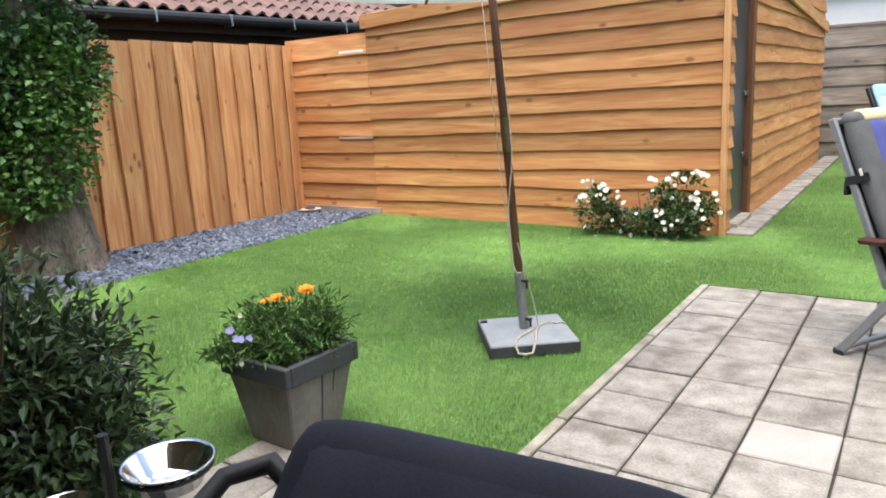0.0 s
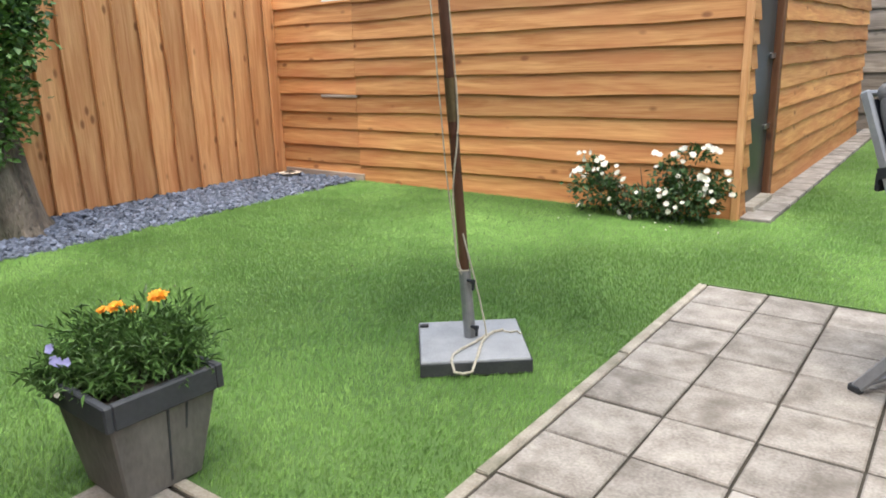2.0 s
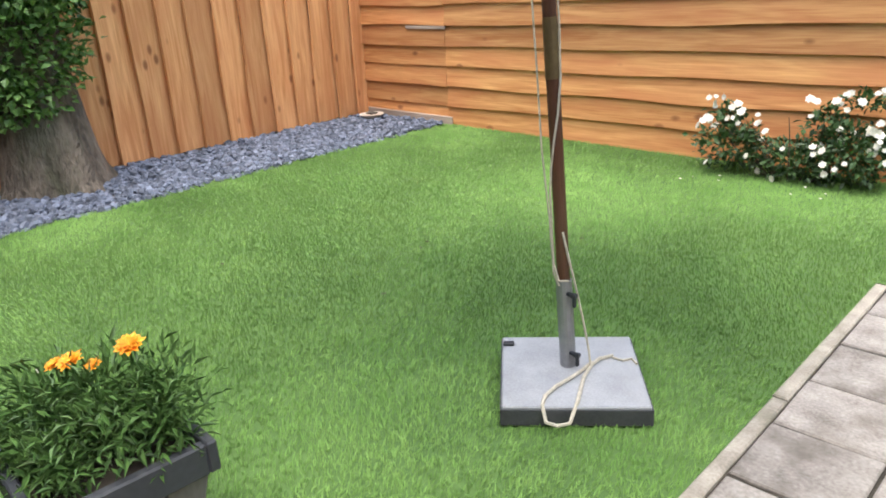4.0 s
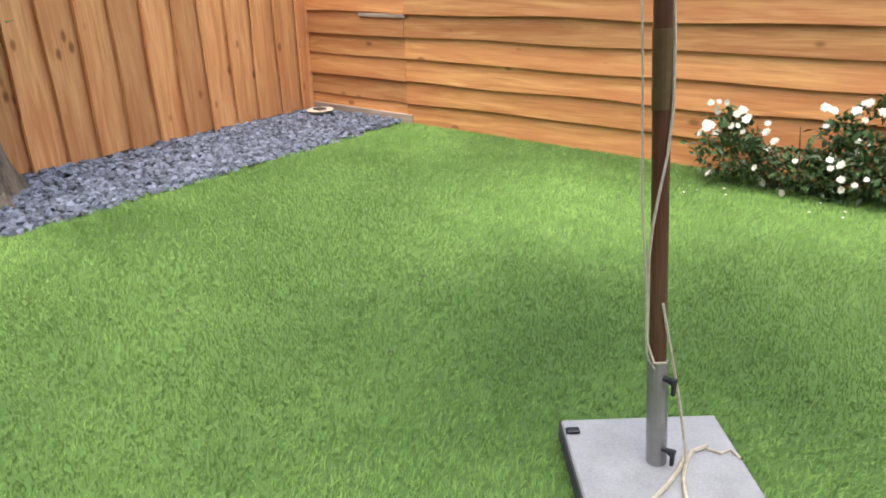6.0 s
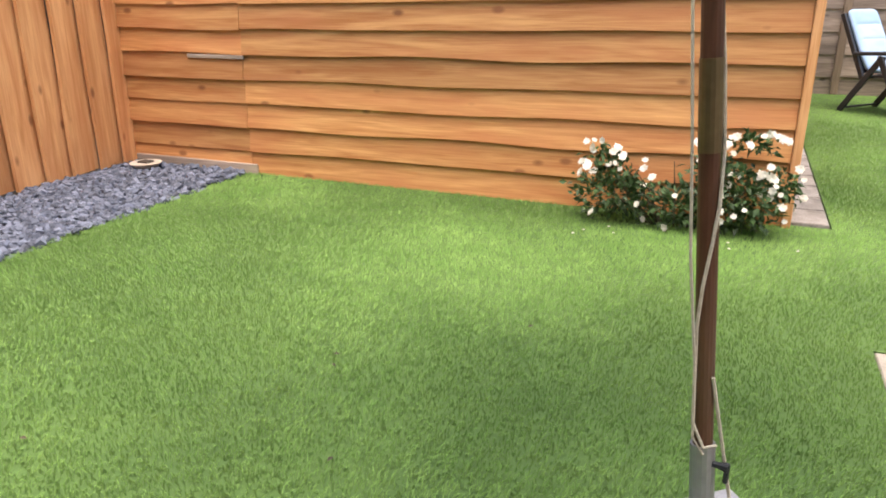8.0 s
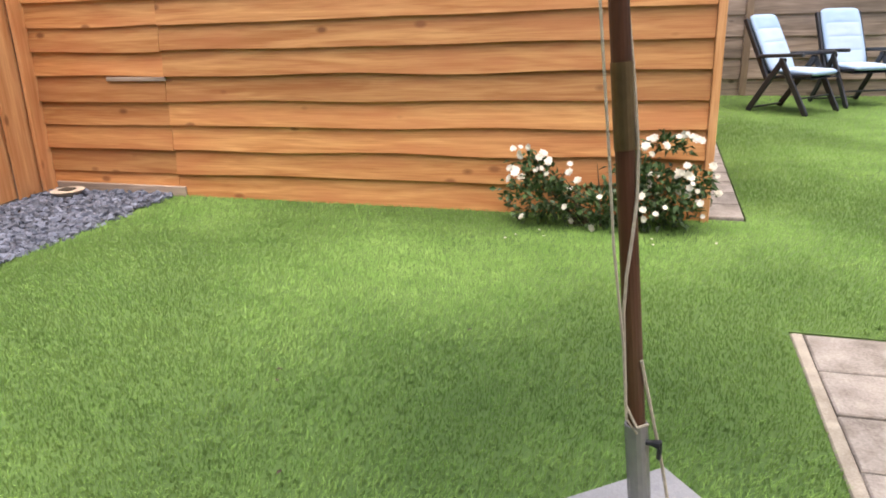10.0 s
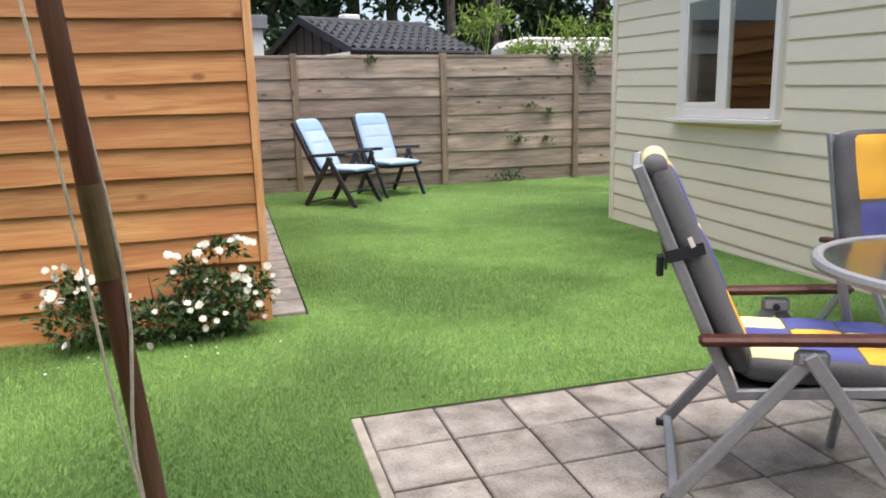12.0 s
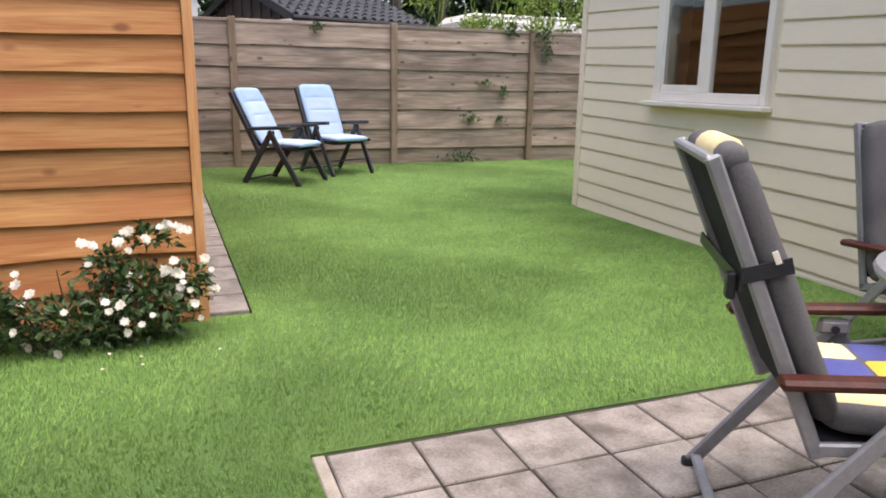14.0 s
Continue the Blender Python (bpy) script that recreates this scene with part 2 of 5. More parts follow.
_bm = bmesh.new()
for x0, x1, y0, y1 in ((GRAVEL_X, PATIO_X, STRIP_Y, SHED_Y + 0.02), (GRAVEL_X, STRIP_X, -0.28, STRIP_Y), (PATIO_X, HOUSE_X, PATIO_Y, HOUSE_END), (PATIO_X, 6.5, HOUSE_END, FAR_Y - 0.03)):
    add_box(_bm, ((x0 + x1) / 2, (y0 + y1) / 2, -0.03), (x1 - x0, y1 - y0, 0.05))
lawn = tagged(part("lawn", _bm, TURF), "bright green artificial turf lawn", "lawn", kind="structure")


def turf(name, zones, seed):
    """Blades of turf, leaning in swirls, as one mesh."""
    g = np.random.default_rng(seed)
    verts, faces = [], []
    base = 0
    for x0, x1, y0, y1 in zones:
        k = int((x1 - x0) * (y1 - y0) * 14000)
        x, y = g.uniform(x0, x1, k), g.uniform(y0, y1, k)
        keep = g.uniform(0, 1, k) < np.clip(1.0 - 0.10 * (y - 4.0), 0.25, 1.0)
        x, y = x[keep], y[keep]
        k = len(x)
        swirl = np.sin(x * 2.1 + 1.3 * np.sin(y * 1.7)) + np.sin(y * 2.6 + 1.1 * np.sin(x * 2.3 + 1)) + 0.5 * np.sin(5.3 * x + 4.1 * y)
        a = swirl * 0.9 + g.normal(0, 0.9, k)
        lean = np.clip(g.normal(0.009, 0.005, k), 0.0, 0.022)
        h = g.uniform(0.007, 0.014, k)
        w = g.uniform(0.0012, 0.0021, k)
        t = g.uniform(0, 2 * np.pi, k)
        ux, uy = np.cos(t) * w, np.sin(t) * w
        lx, ly = np.cos(a) * lean, np.sin(a) * lean
        z = np.full(k, -0.006)
        p = np.stack([np.stack(q, -1) for q in (
            (x - ux, y - uy, z), (x + ux, y + uy, z),
            (x + ux * 0.8 + lx * 0.4, y + uy * 0.8 + ly * 0.4, h * 0.6), (x - ux * 0.8 + lx * 0.4, y - uy * 0.8 + ly * 0.4, h * 0.6),
            (x + lx * 1.3, y + ly * 1.3, h))], 1)
        verts.append(p.reshape(-1, 3))
        i = base + np.arange(k) * 5
        faces.append(np.concatenate([np.stack((i, i + 1, i + 2), -1), np.stack((i, i + 2, i + 3), -1), np.stack((i + 3, i + 2, i + 4), -1)]))
        base += 5 * k
    v, f = np.concatenate(verts), np.concatenate(faces)
    me = bpy.data.meshes.new(name)
    me.vertices.add(len(v))
    me.vertices.foreach_set("co", v.astype(np.float32).ravel())
    me.loops.add(f.size)
    me.loops.foreach_set("vertex_index", f.astype(np.int32).ravel())
    me.polygons.add(len(f))
    me.polygons.foreach_set("loop_start", np.arange(0, f.size, 3, dtype=np.int32))
    me.update(calc_edges=True)
    me.materials.append(GRASS)
    return new(name, me)


blades = turf("turf_blades", (
    (GRAVEL_X - 0.02, PATIO_X - 0.005, STRIP_Y + 0.005, SHED_Y - 0.03), (GRAVEL_X - 0.02, STRIP_X - 0.005, 1.2, STRIP_Y),
    (PATIO_X, HOUSE_X - 0.02, PATIO_Y + 0.005, HOUSE_END), (PATIO_X, 4.2, HOUSE_END, FAR_Y - 0.05)), 3)
tagged(blades, "dense short synthetic grass blades", "grass", kind="stuff")

# slate chips
part("gravel_bed", box(((FENCE_X + GRAVEL_X) / 2 - 0.05, 3.4, -0.04), (GRAVEL_X - FENCE_X + 0.1, 5.7, 0.06)), SOIL)
tagged(bpy.data.objects["gravel_bed"], "dark bed under the slate chips", "ground", kind="structure")


def chips(name, zone, count, seed):
    g = np.random.default_rng(seed)
    verts, faces = [], []
    for k in range(count):
        x, y = g.uniform(zone[0], zone[1]), g.uniform(zone[2], zone[3])
        s = g.uniform(0.010, 0.024)
        m = Matrix.LocRotScale((x, y, g.uniform(-0.012, 0.018)), Euler(g.uniform(-0.5, 0.5, 2).tolist() + [g.uniform(0, 6.3)]), (s * g.uniform(0.8, 1.5), s, s * g.uniform(0.3, 0.6)))
        b = len(verts)
        for p in ((-1, -0.7, -1), (0.9, -1, -1), (1, 0.8, -1), (-0.7, 1, -1), (-0.8, -0.5, 1), (0.6, -0.8, 1), (0.8, 0.5, 1), (-0.5, 0.8, 1)):
            verts.append(m @ (Vector(p) + Vector(g.uniform(-0.25, 0.25, 3).tolist())))
        for f in ((4, 5, 6, 7), (0, 1, 5, 4), (1, 2, 6, 5), (2, 3, 7, 6), (3, 0, 4, 7)):
            faces.append([b + q for q in f])
    return new(name, mesh_of(name, verts, faces, SLATE))


tagged(chips("slate_gravel", (FENCE_X + 0.02, GRAVEL_X + 0.02, 1.2, SHED_Y - 0.02), 9000, 5), "loose blue-grey slate chips along the wooden fence", "gravel", kind="stuff")


# ---- boards ----
def wavy_board(length, width, thick, seed, taper=0.28, wave=0.0042, steps=26):
    """A board along x, its lower edge waney, hung like weatherboard: thick at the foot, thin at the head. Front faces -y."""
    g = np.random.default_rng(seed)
    ph, fr = g.uniform(0, 6.3, 4), g.uniform(1.5, 6.0, 4)
    am = g.uniform(0.2, 1.0, 4) * wave
    verts, faces = [], []
    for i in range(steps + 1):
        x = length * i / steps
        dz = sum(a * math.sin(f * x + p) for a, f, p in zip(am, fr, ph))
        verts += [(x, -thick, dz), (x, -thick * taper, width), (x, 0.004, width), (x, 0.004, dz)]
    for i in range(steps):
        a = i * 4
        for k in range(4):
            faces.append((a + k, a + 4 + k, a + 4 + (k + 1) % 4, a + (k + 1) % 4))
    faces += [(0, 1, 2, 3), (steps * 4 + 3, steps * 4 + 2, steps * 4 + 1, steps * 4)]
    return verts, faces


def board_mesh(name, length, width, thick, seed, material, **kw):
    v, f = wavy_board(length, width, thick, seed, **kw)
    me = mesh_of(name, v, f, material)
    return me


# ---- shed ----
PITCH = 0.160
shed = thing("shed", None, "new orange-brown Douglas timber shed with waney horizontal boards", "shed")
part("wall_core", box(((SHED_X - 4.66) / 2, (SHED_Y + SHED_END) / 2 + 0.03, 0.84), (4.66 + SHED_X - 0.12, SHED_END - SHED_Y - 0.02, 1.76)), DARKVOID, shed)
FRONT_TOP = 1.96
for k in range(13):
    z = 0.148 + PITCH * (k - 1)
    if z > FRONT_TOP - 0.15:
        break
    w = PITCH + 0.03
    if k == 0:
        z, w = -0.03, 0.205
    me = board_mesh("plank", 4.66 + SHED_X - 0.012, w, 0.036, 100 + k, DOUGLAS_X)
    shared("plank", me, shed, pose(-4.66, SHED_Y, z + 0.002, 0, -0.55, 0))
part("corner_post", box((SHED_X + 0.012, SHED_Y - 0.022, 0.95), (0.044, 0.05, 1.98), 0.004), DOUGLAS_Z, shed, "upright corner batten")
# side facing the lawn: short boards, doorway, long boards
for k in range(13):
    z = 0.148 + PITCH * (k - 1)
    w = PITCH + 0.03
    if k == 0:
        z, w = -0.03, 0.205
    me = board_mesh("plank", 0.16, w, 0.036, 140 + k, DOUGLAS_X, steps=4)
    shared("plank", me, shed, pose(SHED_X, SHED_Y + 0.02, z + 0.03, 0, 0, 90))
    me = board_mesh("plank", SHED_END - 7.14, w, 0.036, 160 + k, DOUGLAS_X)
    shared("plank", me, shed, pose(SHED_X, 7.14, z + 0.03, 0, 0, 90))
part("door_post", box((SHED_X - 0.004, 7.09, 0.98), (0.07, 0.10, 2.05), 0.006), DARKPOST, shed, "red-brown stained door post")
part("door_jamb", box((SHED_X - 0.02, 6.445, 0.98), (0.06, 0.05, 2.05), 0.004), DARKPOST, shed)
_door = part("door", box((SHED_X - 0.035, 6.755, 1.0), (0.04, 0.57, 1.98), 0.004), surface("dark_door", (0.03, 0.03, 0.032), (0.06, 0.06, 0.062), 0.35, 3, (1, 1, 1), 50, 0.05, vary=0.0), shed, "dark grey closed door")
STEEL = surface("steel", (0.42, 0.42, 0.43), (0.58, 0.58, 0.59), 0.28, 6, (1, 1, 1), 60, 0.05, metal=1.0, vary=0.03)
for z in (0.55, 1.05):
    part("hinge", box((SHED_X - 0.005, 6.98, z), (0.018, 0.12, 0.035), 0.003), STEEL, _door, "galvanised hinge strap")
part("threshold", box((SHED_X + 0.01, 6.755, 0.02), (0.12, 0.55, 0.05), 0.004), KERB, shed)
part("fascia", bar((-4.70, SHED_Y - 0.047, 1.885), (SHED_X + 0.04, SHED_Y - 0.047, 2.05), 0.035, 0.13, 0.004, (0, 1, 0)), DOUGLAS_X, shed, "sawn fascia board under the roof edge")
part("side_fascia", bar((SHED_X + 0.05, SHED_Y - 0.06, 2.12), (SHED_X + 0.05, SHED_END + 0.06, 1.75), 0.03, 0.13, 0.004, (1, 0, 0)), DOUGLAS_Y, shed)
_roof = bmesh.new()
add_box(_roof, (-3.02, (SHED_Y + SHED_END) / 2 + 0.03, 1.95), (3.46, SHED_END - SHED_Y + 0.04, 0.04), Euler((-0.068, 0.03, 0)).to_matrix())
part("roof", _roof, surface("roof_felt", (0.04, 0.04, 0.042), (0.08, 0.08, 0.08), 0.9, 4, (1, 1, 1), 90, 0.3, vary=0.0), shed, "flat grey felt roof")

# low boarded screen between shed and fence
screen = thing("board_screen", None, "low screen of orange-brown horizontal boards beside the shed", "fence")
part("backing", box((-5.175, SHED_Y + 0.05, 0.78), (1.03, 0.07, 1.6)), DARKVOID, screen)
for k in range(11):
    z = 0.148 + PITCH * (k - 1)
    w = PITCH + (0.03 if k < 10 else 0.045)
    if k == 0:
        z, w = -0.03, 0.205
    shared("plank", board_mesh("plank", 1.115, w, 0.036, 200 + k, DOUGLAS_X, steps=10), screen, pose(-5.78, SHED_Y + (0.006 if k % 2 else 0.0), z))

# ---- upright board fence ----
board_fence = thing("board_fence", None, "orange-brown fence of upright overlapping waney boards", "fence")
part("rail", box((FENCE_X - 0.06, 2.4, 1.45), (0.05, 7.6, 0.07)), DOUGLAS_Y, board_fence)
part("rail", box((FENCE_X - 0.06, 2.4, 0.35), (0.05, 7.6, 0.07)), DOUGLAS_Y, board_fence)
_y, _k = 6.32, 0
while _y > -1.3:
    v, f = wavy_board(1.74, 0.242, 0.019, 300 + _k, taper=1.0, wave=0.006, steps=18)
    # board along z, one waney edge, face towards +x
    v = [(-p[1], p[2], p[0]) for p in v]
    me = mesh_of("board", v, [q[::-1] for q in f], DOUGLAS_Z)
    if not 3.2 < _y - 0.1 < 3.62:
        shared("board", me, board_fence, pose(FENCE_X + 0.005, _y - 0.235, 0.006 * ((_k * 7) % 3), 0, 0, 12))
    _y -= 0.22
    _k += 1

# ---- weathered fence at the end of the lawn ----
far_fence = thing("panel_fence", None, "weathered grey-brown horizontal plank fence with posts", "fence")
_posts = (-2.60, -0.54, 1.53, 3.59, 5.65)
for k, x in enumerate(_posts):
    part("post", box((x, FAR_Y - 0.035, 0.92), (0.085, 0.085, 1.84), 0.006), GREYWOOD_Z, far_fence)
    if k < 4:
        a, c = x + 0.045, _posts[k + 1] - 0.045
        part("bottom_board", box(((a + c) / 2, FAR_Y + 0.01, 0.10), (c - a, 0.035, 0.22), 0.004), GREYWOOD_X, far_fence)
        for j in range(6):
            z = 0.205 + 0.262 * j
            me = board_mesh("plank", c - a, 0.285, 0.034, 500 + 20 * k + j, GREYWOOD_X, taper=0.3, wave=0.003, steps=14)
            shared("plank", me, far_fence, pose(a, FAR_Y, z))
        part("top_rail", box(((a + c) / 2, FAR_Y, 1.80), (c - a, 0.05, 0.04), 0.004), GREYWOOD_X, far_fence)
        part("batten", box(((a + c) / 2, FAR_Y + 0.03, 0.95), (0.05, 0.03, 1.65), 0.003), GREYWOOD_Z, far_fence)

# ---- house ----
house = thing("house", None, "cream-painted weatherboard chalet with a white window", "house")
WIN_Y0, WIN_Y1, WIN_Z0, WIN_Z1 = 6.36, 7.47, 1.005, 2.0
EAVE = 2.55
HOUSE_START, HOUSE_BACK = -3.0, 7.0
for y0, y1, z0, z1 in ((HOUSE_START, WIN_Y0, 0, EAVE), (WIN_Y1, HOUSE_END, 0, EAVE), (WIN_Y0, WIN_Y1, 0, WIN_Z0), (WIN_Y0, WIN_Y1, WIN_Z1, EAVE)):
    part("wall", box((HOUSE_X + 0.085, (y0 + y1) / 2, (z0 + z1) / 2), (0.13, y1 - y0, z1 - z0)), SIDING, house)
part("wall", box((HOUSE_BACK, (HOUSE_START + HOUSE_END) / 2, EAVE / 2), (0.15, HOUSE_END - HOUSE_START, EAVE)), SIDING, house)
part("wall", box(((HOUSE_X + HOUSE_BACK) / 2 + 0.08, HOUSE_END - 0.07, EAVE / 2), (HOUSE_BACK - HOUSE_X - 0.3, 0.14, EAVE)), SIDING, house)
part("wall", box(((HOUSE_X + HOUSE_BACK) / 2 + 0.08, HOUSE_START + 0.07, EAVE / 2), (HOUSE_BACK - HOUSE_X - 0.3, 0.14, EAVE)), SIDING, house)
part("indoor_floor", box((4.6, 3.0, 0.05), (4.6, 11.4, 0.06)), DARKPOST, house)


def siding_board(length):
    """Weatherboard with a bevelled lower lip and a shadow groove, along +y, face towards -x."""
    prof = ((0.0, 0.0), (-0.017, 0.004), (-0.018, 0.012), (-0.009, 0.138), (-0.002, 0.144), (0.0, 0.152))
    verts = [(x, y, z) for y in (0, length) for x, z in prof]
    n = len(prof)
    faces = [(k, (k + 1) % n, n + (k + 1) % n, n + k) for k in range(n)] + [tuple(range(n))[::-1], tuple(range(n, 2 * n))]
    return mesh_of("siding_board", verts, faces, SIDING)


HP = 0.1468
_long, _near, _end = siding_board(HOUSE_END - HOUSE_START - 0.06), siding_board(WIN_Y0 - 0.05 - HOUSE_START), siding_board(HOUSE_END - 0.06 - WIN_Y1 - 0.05)
for k in range(20):
    z = -0.034 + HP * k - 0.026 * (HOUSE_END - HOUSE_START)
    sc = Matrix.Diagonal((1, 1, HP / 0.153, 1))
    zw = z + 0.026 * (WIN_Y0 - HOUSE_START)
    if zw + HP < WIN_Z0 + 0.06 or zw > WIN_Z1 + 0.04:
        shared("siding_board", _long, house, pose(HOUSE_X + 0.018, HOUSE_START, z, 1.49) @ sc)
    else:
        shared("siding_board", _near, house, pose(HOUSE_X + 0.018, HOUSE_START, z, 1.49) @ sc)
        shared("siding_board", _end, house, pose(HOUSE_X + 0.018, WIN_Y1 + 0.05, z + 0.026 * (WIN_Y1 + 0.05 - HOUSE_START), 1.49) @ sc)
part("corner_trim", box((HOUSE_X + 0.012, HOUSE_END - 0.03, 1.27), (0.05, 0.07, 2.54), 0.004), SIDING, house)
part("base_board", box((HOUSE_X + 0.02, (HOUSE_START + HOUSE_END) / 2, -0.01), (0.03, HOUSE_END - HOUSE_START, 0.06), 0.003), SIDING, house)
part("roof", box(((HOUSE_X + HOUSE_BACK) / 2, (HOUSE_START + HOUSE_END) / 2, EAVE + 0.06), (HOUSE_BACK - HOUSE_X + 0.5, HOUSE_END - HOUSE_START + 0.5, 0.12), 0.01), WHITEPAINT, house, "flat roof edge with white trim")

window_1 = part("window_1", bmesh.new(), WHITEPAINT, house, "white double casement window")
def win_bar(name, y0, y1, z0, z1, x0, x1, parent, bevel=0.004):
    return part(name, box(((x0 + x1) / 2, (y0 + y1) / 2, (z0 + z1) / 2), (x1 - x0, y1 - y0, z1 - z0), bevel), WHITEPAINT, parent)
X0 = HOUSE_X - 0.022
for nm, a, c, z0, z1 in (("frame_side", WIN_Y0 - 0.01, WIN_Y0 + 0.045, WIN_Z0, WIN_Z1), ("frame_side", WIN_Y1 - 0.06, WIN_Y1 + 0.03, WIN_Z0, WIN_Z1), ("frame_bottom", WIN_Y0 + 0.05, WIN_Y1 - 0.06, WIN_Z0, WIN_Z0 + 0.07), ("frame_top", WIN_Y0 + 0.05, WIN_Y1 - 0.06, WIN_Z1 - 0.06, WIN_Z1), ("mullion", 6.88, 6.985, WIN_Z0 + 0.07, WIN_Z1 - 0.06)):
    win_bar(nm, a, c, z0, z1, X0, HOUSE_X + 0.03, window_1)
for nm, a, c, z0, z1 in (("sash_rail", 6.985, WIN_Y1 - 0.06, WIN_Z0 + 0.07, WIN_Z0 + 0.12), ("sash_rail", 6.985, WIN_Y1 - 0.06, WIN_Z1 - 0.11, WIN_Z1 - 0.06), ("sash_stile", 6.985, 7.005, WIN_Z0 + 0.12, WIN_Z1 - 0.11), ("sash_stile", WIN_Y1 - 0.085, WIN_Y1 - 0.06, WIN_Z0 + 0.12, WIN_Z1 - 0.11)):
    win_bar(nm, a, c, z0, z1, X0 + 0.006, HOUSE_X + 0.025, window_1, 0.003)
for a, c, z0, z1 in ((WIN_Y0 + 0.05, 6.88, WIN_Z0 + 0.07, WIN_Z1 - 0.06), (7.005, WIN_Y1 - 0.09, WIN_Z0 + 0.12, WIN_Z1 - 0.11)):
    g = part("pane", box((HOUSE_X - 0.004, (a + c) / 2, (z0 + z1) / 2), (0.006, c - a + 0.01, z1 - z0 + 0.01)), GLASS, window_1)
    g.visible_shadow = False
part("window_sill", box((HOUSE_X - 0.03, (WIN_Y0 + WIN_Y1) / 2 + 0.02, WIN_Z0 - 0.02), (0.11, WIN_Y1 - WIN_Y0 + 0.14, 0.035), 0.006), WHITEPAINT, window_1)
# added sheet: its near-black colour paints the darkness of the room
tagged(part("curtain_wall", box((HOUSE_X + 1.1, 7.0, 1.3), (0.06, 3.2, 2.3)), DARKVOID), "near-black sheet added as the unlit room behind the window", "wall", kind="structure")


# ---- planting helpers ----
def leaf_verts(g, centre, size, out, narrow=0.5):
    """Four points and two faces of one folded leaf, tip pointing roughly along out."""
    d = (Vector(out) + Vector(g.normal(0, 0.55, 3).tolist())).normalized()
    s = d.cross(Vector((0, 0, 1)) + Vector(g.normal(0, 0.4, 3).tolist())).normalized()
    n = s.cross(d)
    c = Vector(centre)
    return [c - d * size * 0.5, c + s * size * narrow * 0.5 + n * size * 0.12 - d * size * 0.05, c + d * size * 0.55 - n * size * 0.1, c - s * size * narrow * 0.5 + n * size * 0.12 - d * size * 0.05]


def foliage(name, blobs, size, material, parent, seed, narrow=0.5, label="", floor=None, shell=0.55):
    """Leaves strewn through uneven clumps: blobs are (centre, radii, count)."""
    g = np.random.default_rng(seed)
    verts, faces = [], []
    for centre, radii, count in blobs:
        for _ in range(count):
            u = Vector(g.normal(0, 1, 3).tolist()).normalized()
            r = g.uniform(shell, 1.0) ** 0.7 * (1 + 0.18 * math.sin(5 * u.x + 3 * u.z) + 0.12 * g.normal())
            p = Vector(centre) + Vector((u.x * radii[0], u.y * radii[1], u.z * radii[2])) * r
            if floor is not None and p.z < floor:
                p.z = floor + g.uniform(0, 0.05)
            b = len(verts)
            verts += leaf_verts(g, p, size * g.uniform(0.6, 1.3), u + Vector((0, 0, 0.25)), narrow)
            faces += [(b, b + 1, b + 2), (b, b + 2, b + 3)]
    ob = new(name, mesh_of(name, verts, faces, material))
    ob.parent = parent
    if label:
        ob["label"] = label
    return ob


def leaf_material(name, dark, light, rough=0.45, vary=0.3):
    return surface(name, dark, light, rough, 5, (1, 1, 1), 40, 0.05, per="island", vary=vary, spec=0.4)


ROSELEAF = leaf_material("rose_leaf", (0.03, 0.062, 0.02), (0.075, 0.135, 0.042))
SHRUBLEAF = leaf_material("shrub_leaf", (0.032, 0.058, 0.024), (0.10, 0.145, 0.065), 0.35)
IVYLEAF = leaf_material("ivy_leaf", (0.07, 0.15, 0.032), (0.19, 0.32, 0.085), 0.4)
IVYDARK = leaf_material("ivy_leaf_old", (0.038, 0.082, 0.026), (0.10, 0.17, 0.058), 0.4)
POTLEAF = leaf_material("marigold_leaf", (0.05, 0.115, 0.028), (0.13, 0.23, 0.06))
BAMBOO = leaf_material("bamboo_leaf", (0.16, 0.27, 0.04), (0.36, 0.46, 0.10))
TREELEAF = leaf_material("tree_leaf", (0.02, 0.045, 0.015), (0.06, 0.105, 0.03))
BARK = surface("bark", (0.06, 0.048, 0.036), (0.26, 0.215, 0.165), 0.95, 9, (1, 1, 0.35), 45, 1.0, vary=0.0, stain=(0.09, 0.10, 0.05), stain_amount=0.7, depth=0.08)
TWIG = surface("twig", (0.05, 0.045, 0.025), (0.11, 0.085, 0.05), 0.8, 8, (1, 1, 1), 60, 0.2, vary=0.1)
PETAL = surface("white_petal", (0.66, 0.62, 0.50), (0.80, 0.77, 0.68), 0.6, 20, (1, 1, 1), 90, 0.05, vary=0.06)
ORANGE = surface("orange_petal", (0.75, 0.26, 0.01), (0.90, 0.45, 0.02), 0.6, 30, (1, 1, 1), 90, 0.1, vary=0.08)
VIOLET = surface("violet_petal", (0.30, 0.28, 0.62), (0.50, 0.50, 0.82), 0.6, 30, (1, 1, 1), 90, 0.05, vary=0.1)
BLACKMETAL = surface("black_metal", (0.010, 0.010, 0.011), (0.022, 0.022, 0.024), 0.6, 5, (1, 1, 1), 60, 0.05, vary=0.0)
BLACKPLASTIC = surface("black_plastic", (0.013, 0.015, 0.019), (0.028, 0.031, 0.038), 0.4, 5, (1, 1, 1), 60, 0.05, vary=0.05)
ALU = surface("grey_aluminium", (0.24, 0.25, 0.27), (0.34, 0.35, 0.37), 0.42, 4, (1, 1, 1), 60, 0.04, metal=0.35, vary=0.04)
CHROME = surface("polished_steel", (0.62, 0.62, 0.62), (0.74, 0.74, 0.74), 0.10, 5, (1, 1, 1), 50, 0.0, metal=1.0, vary=0.0)
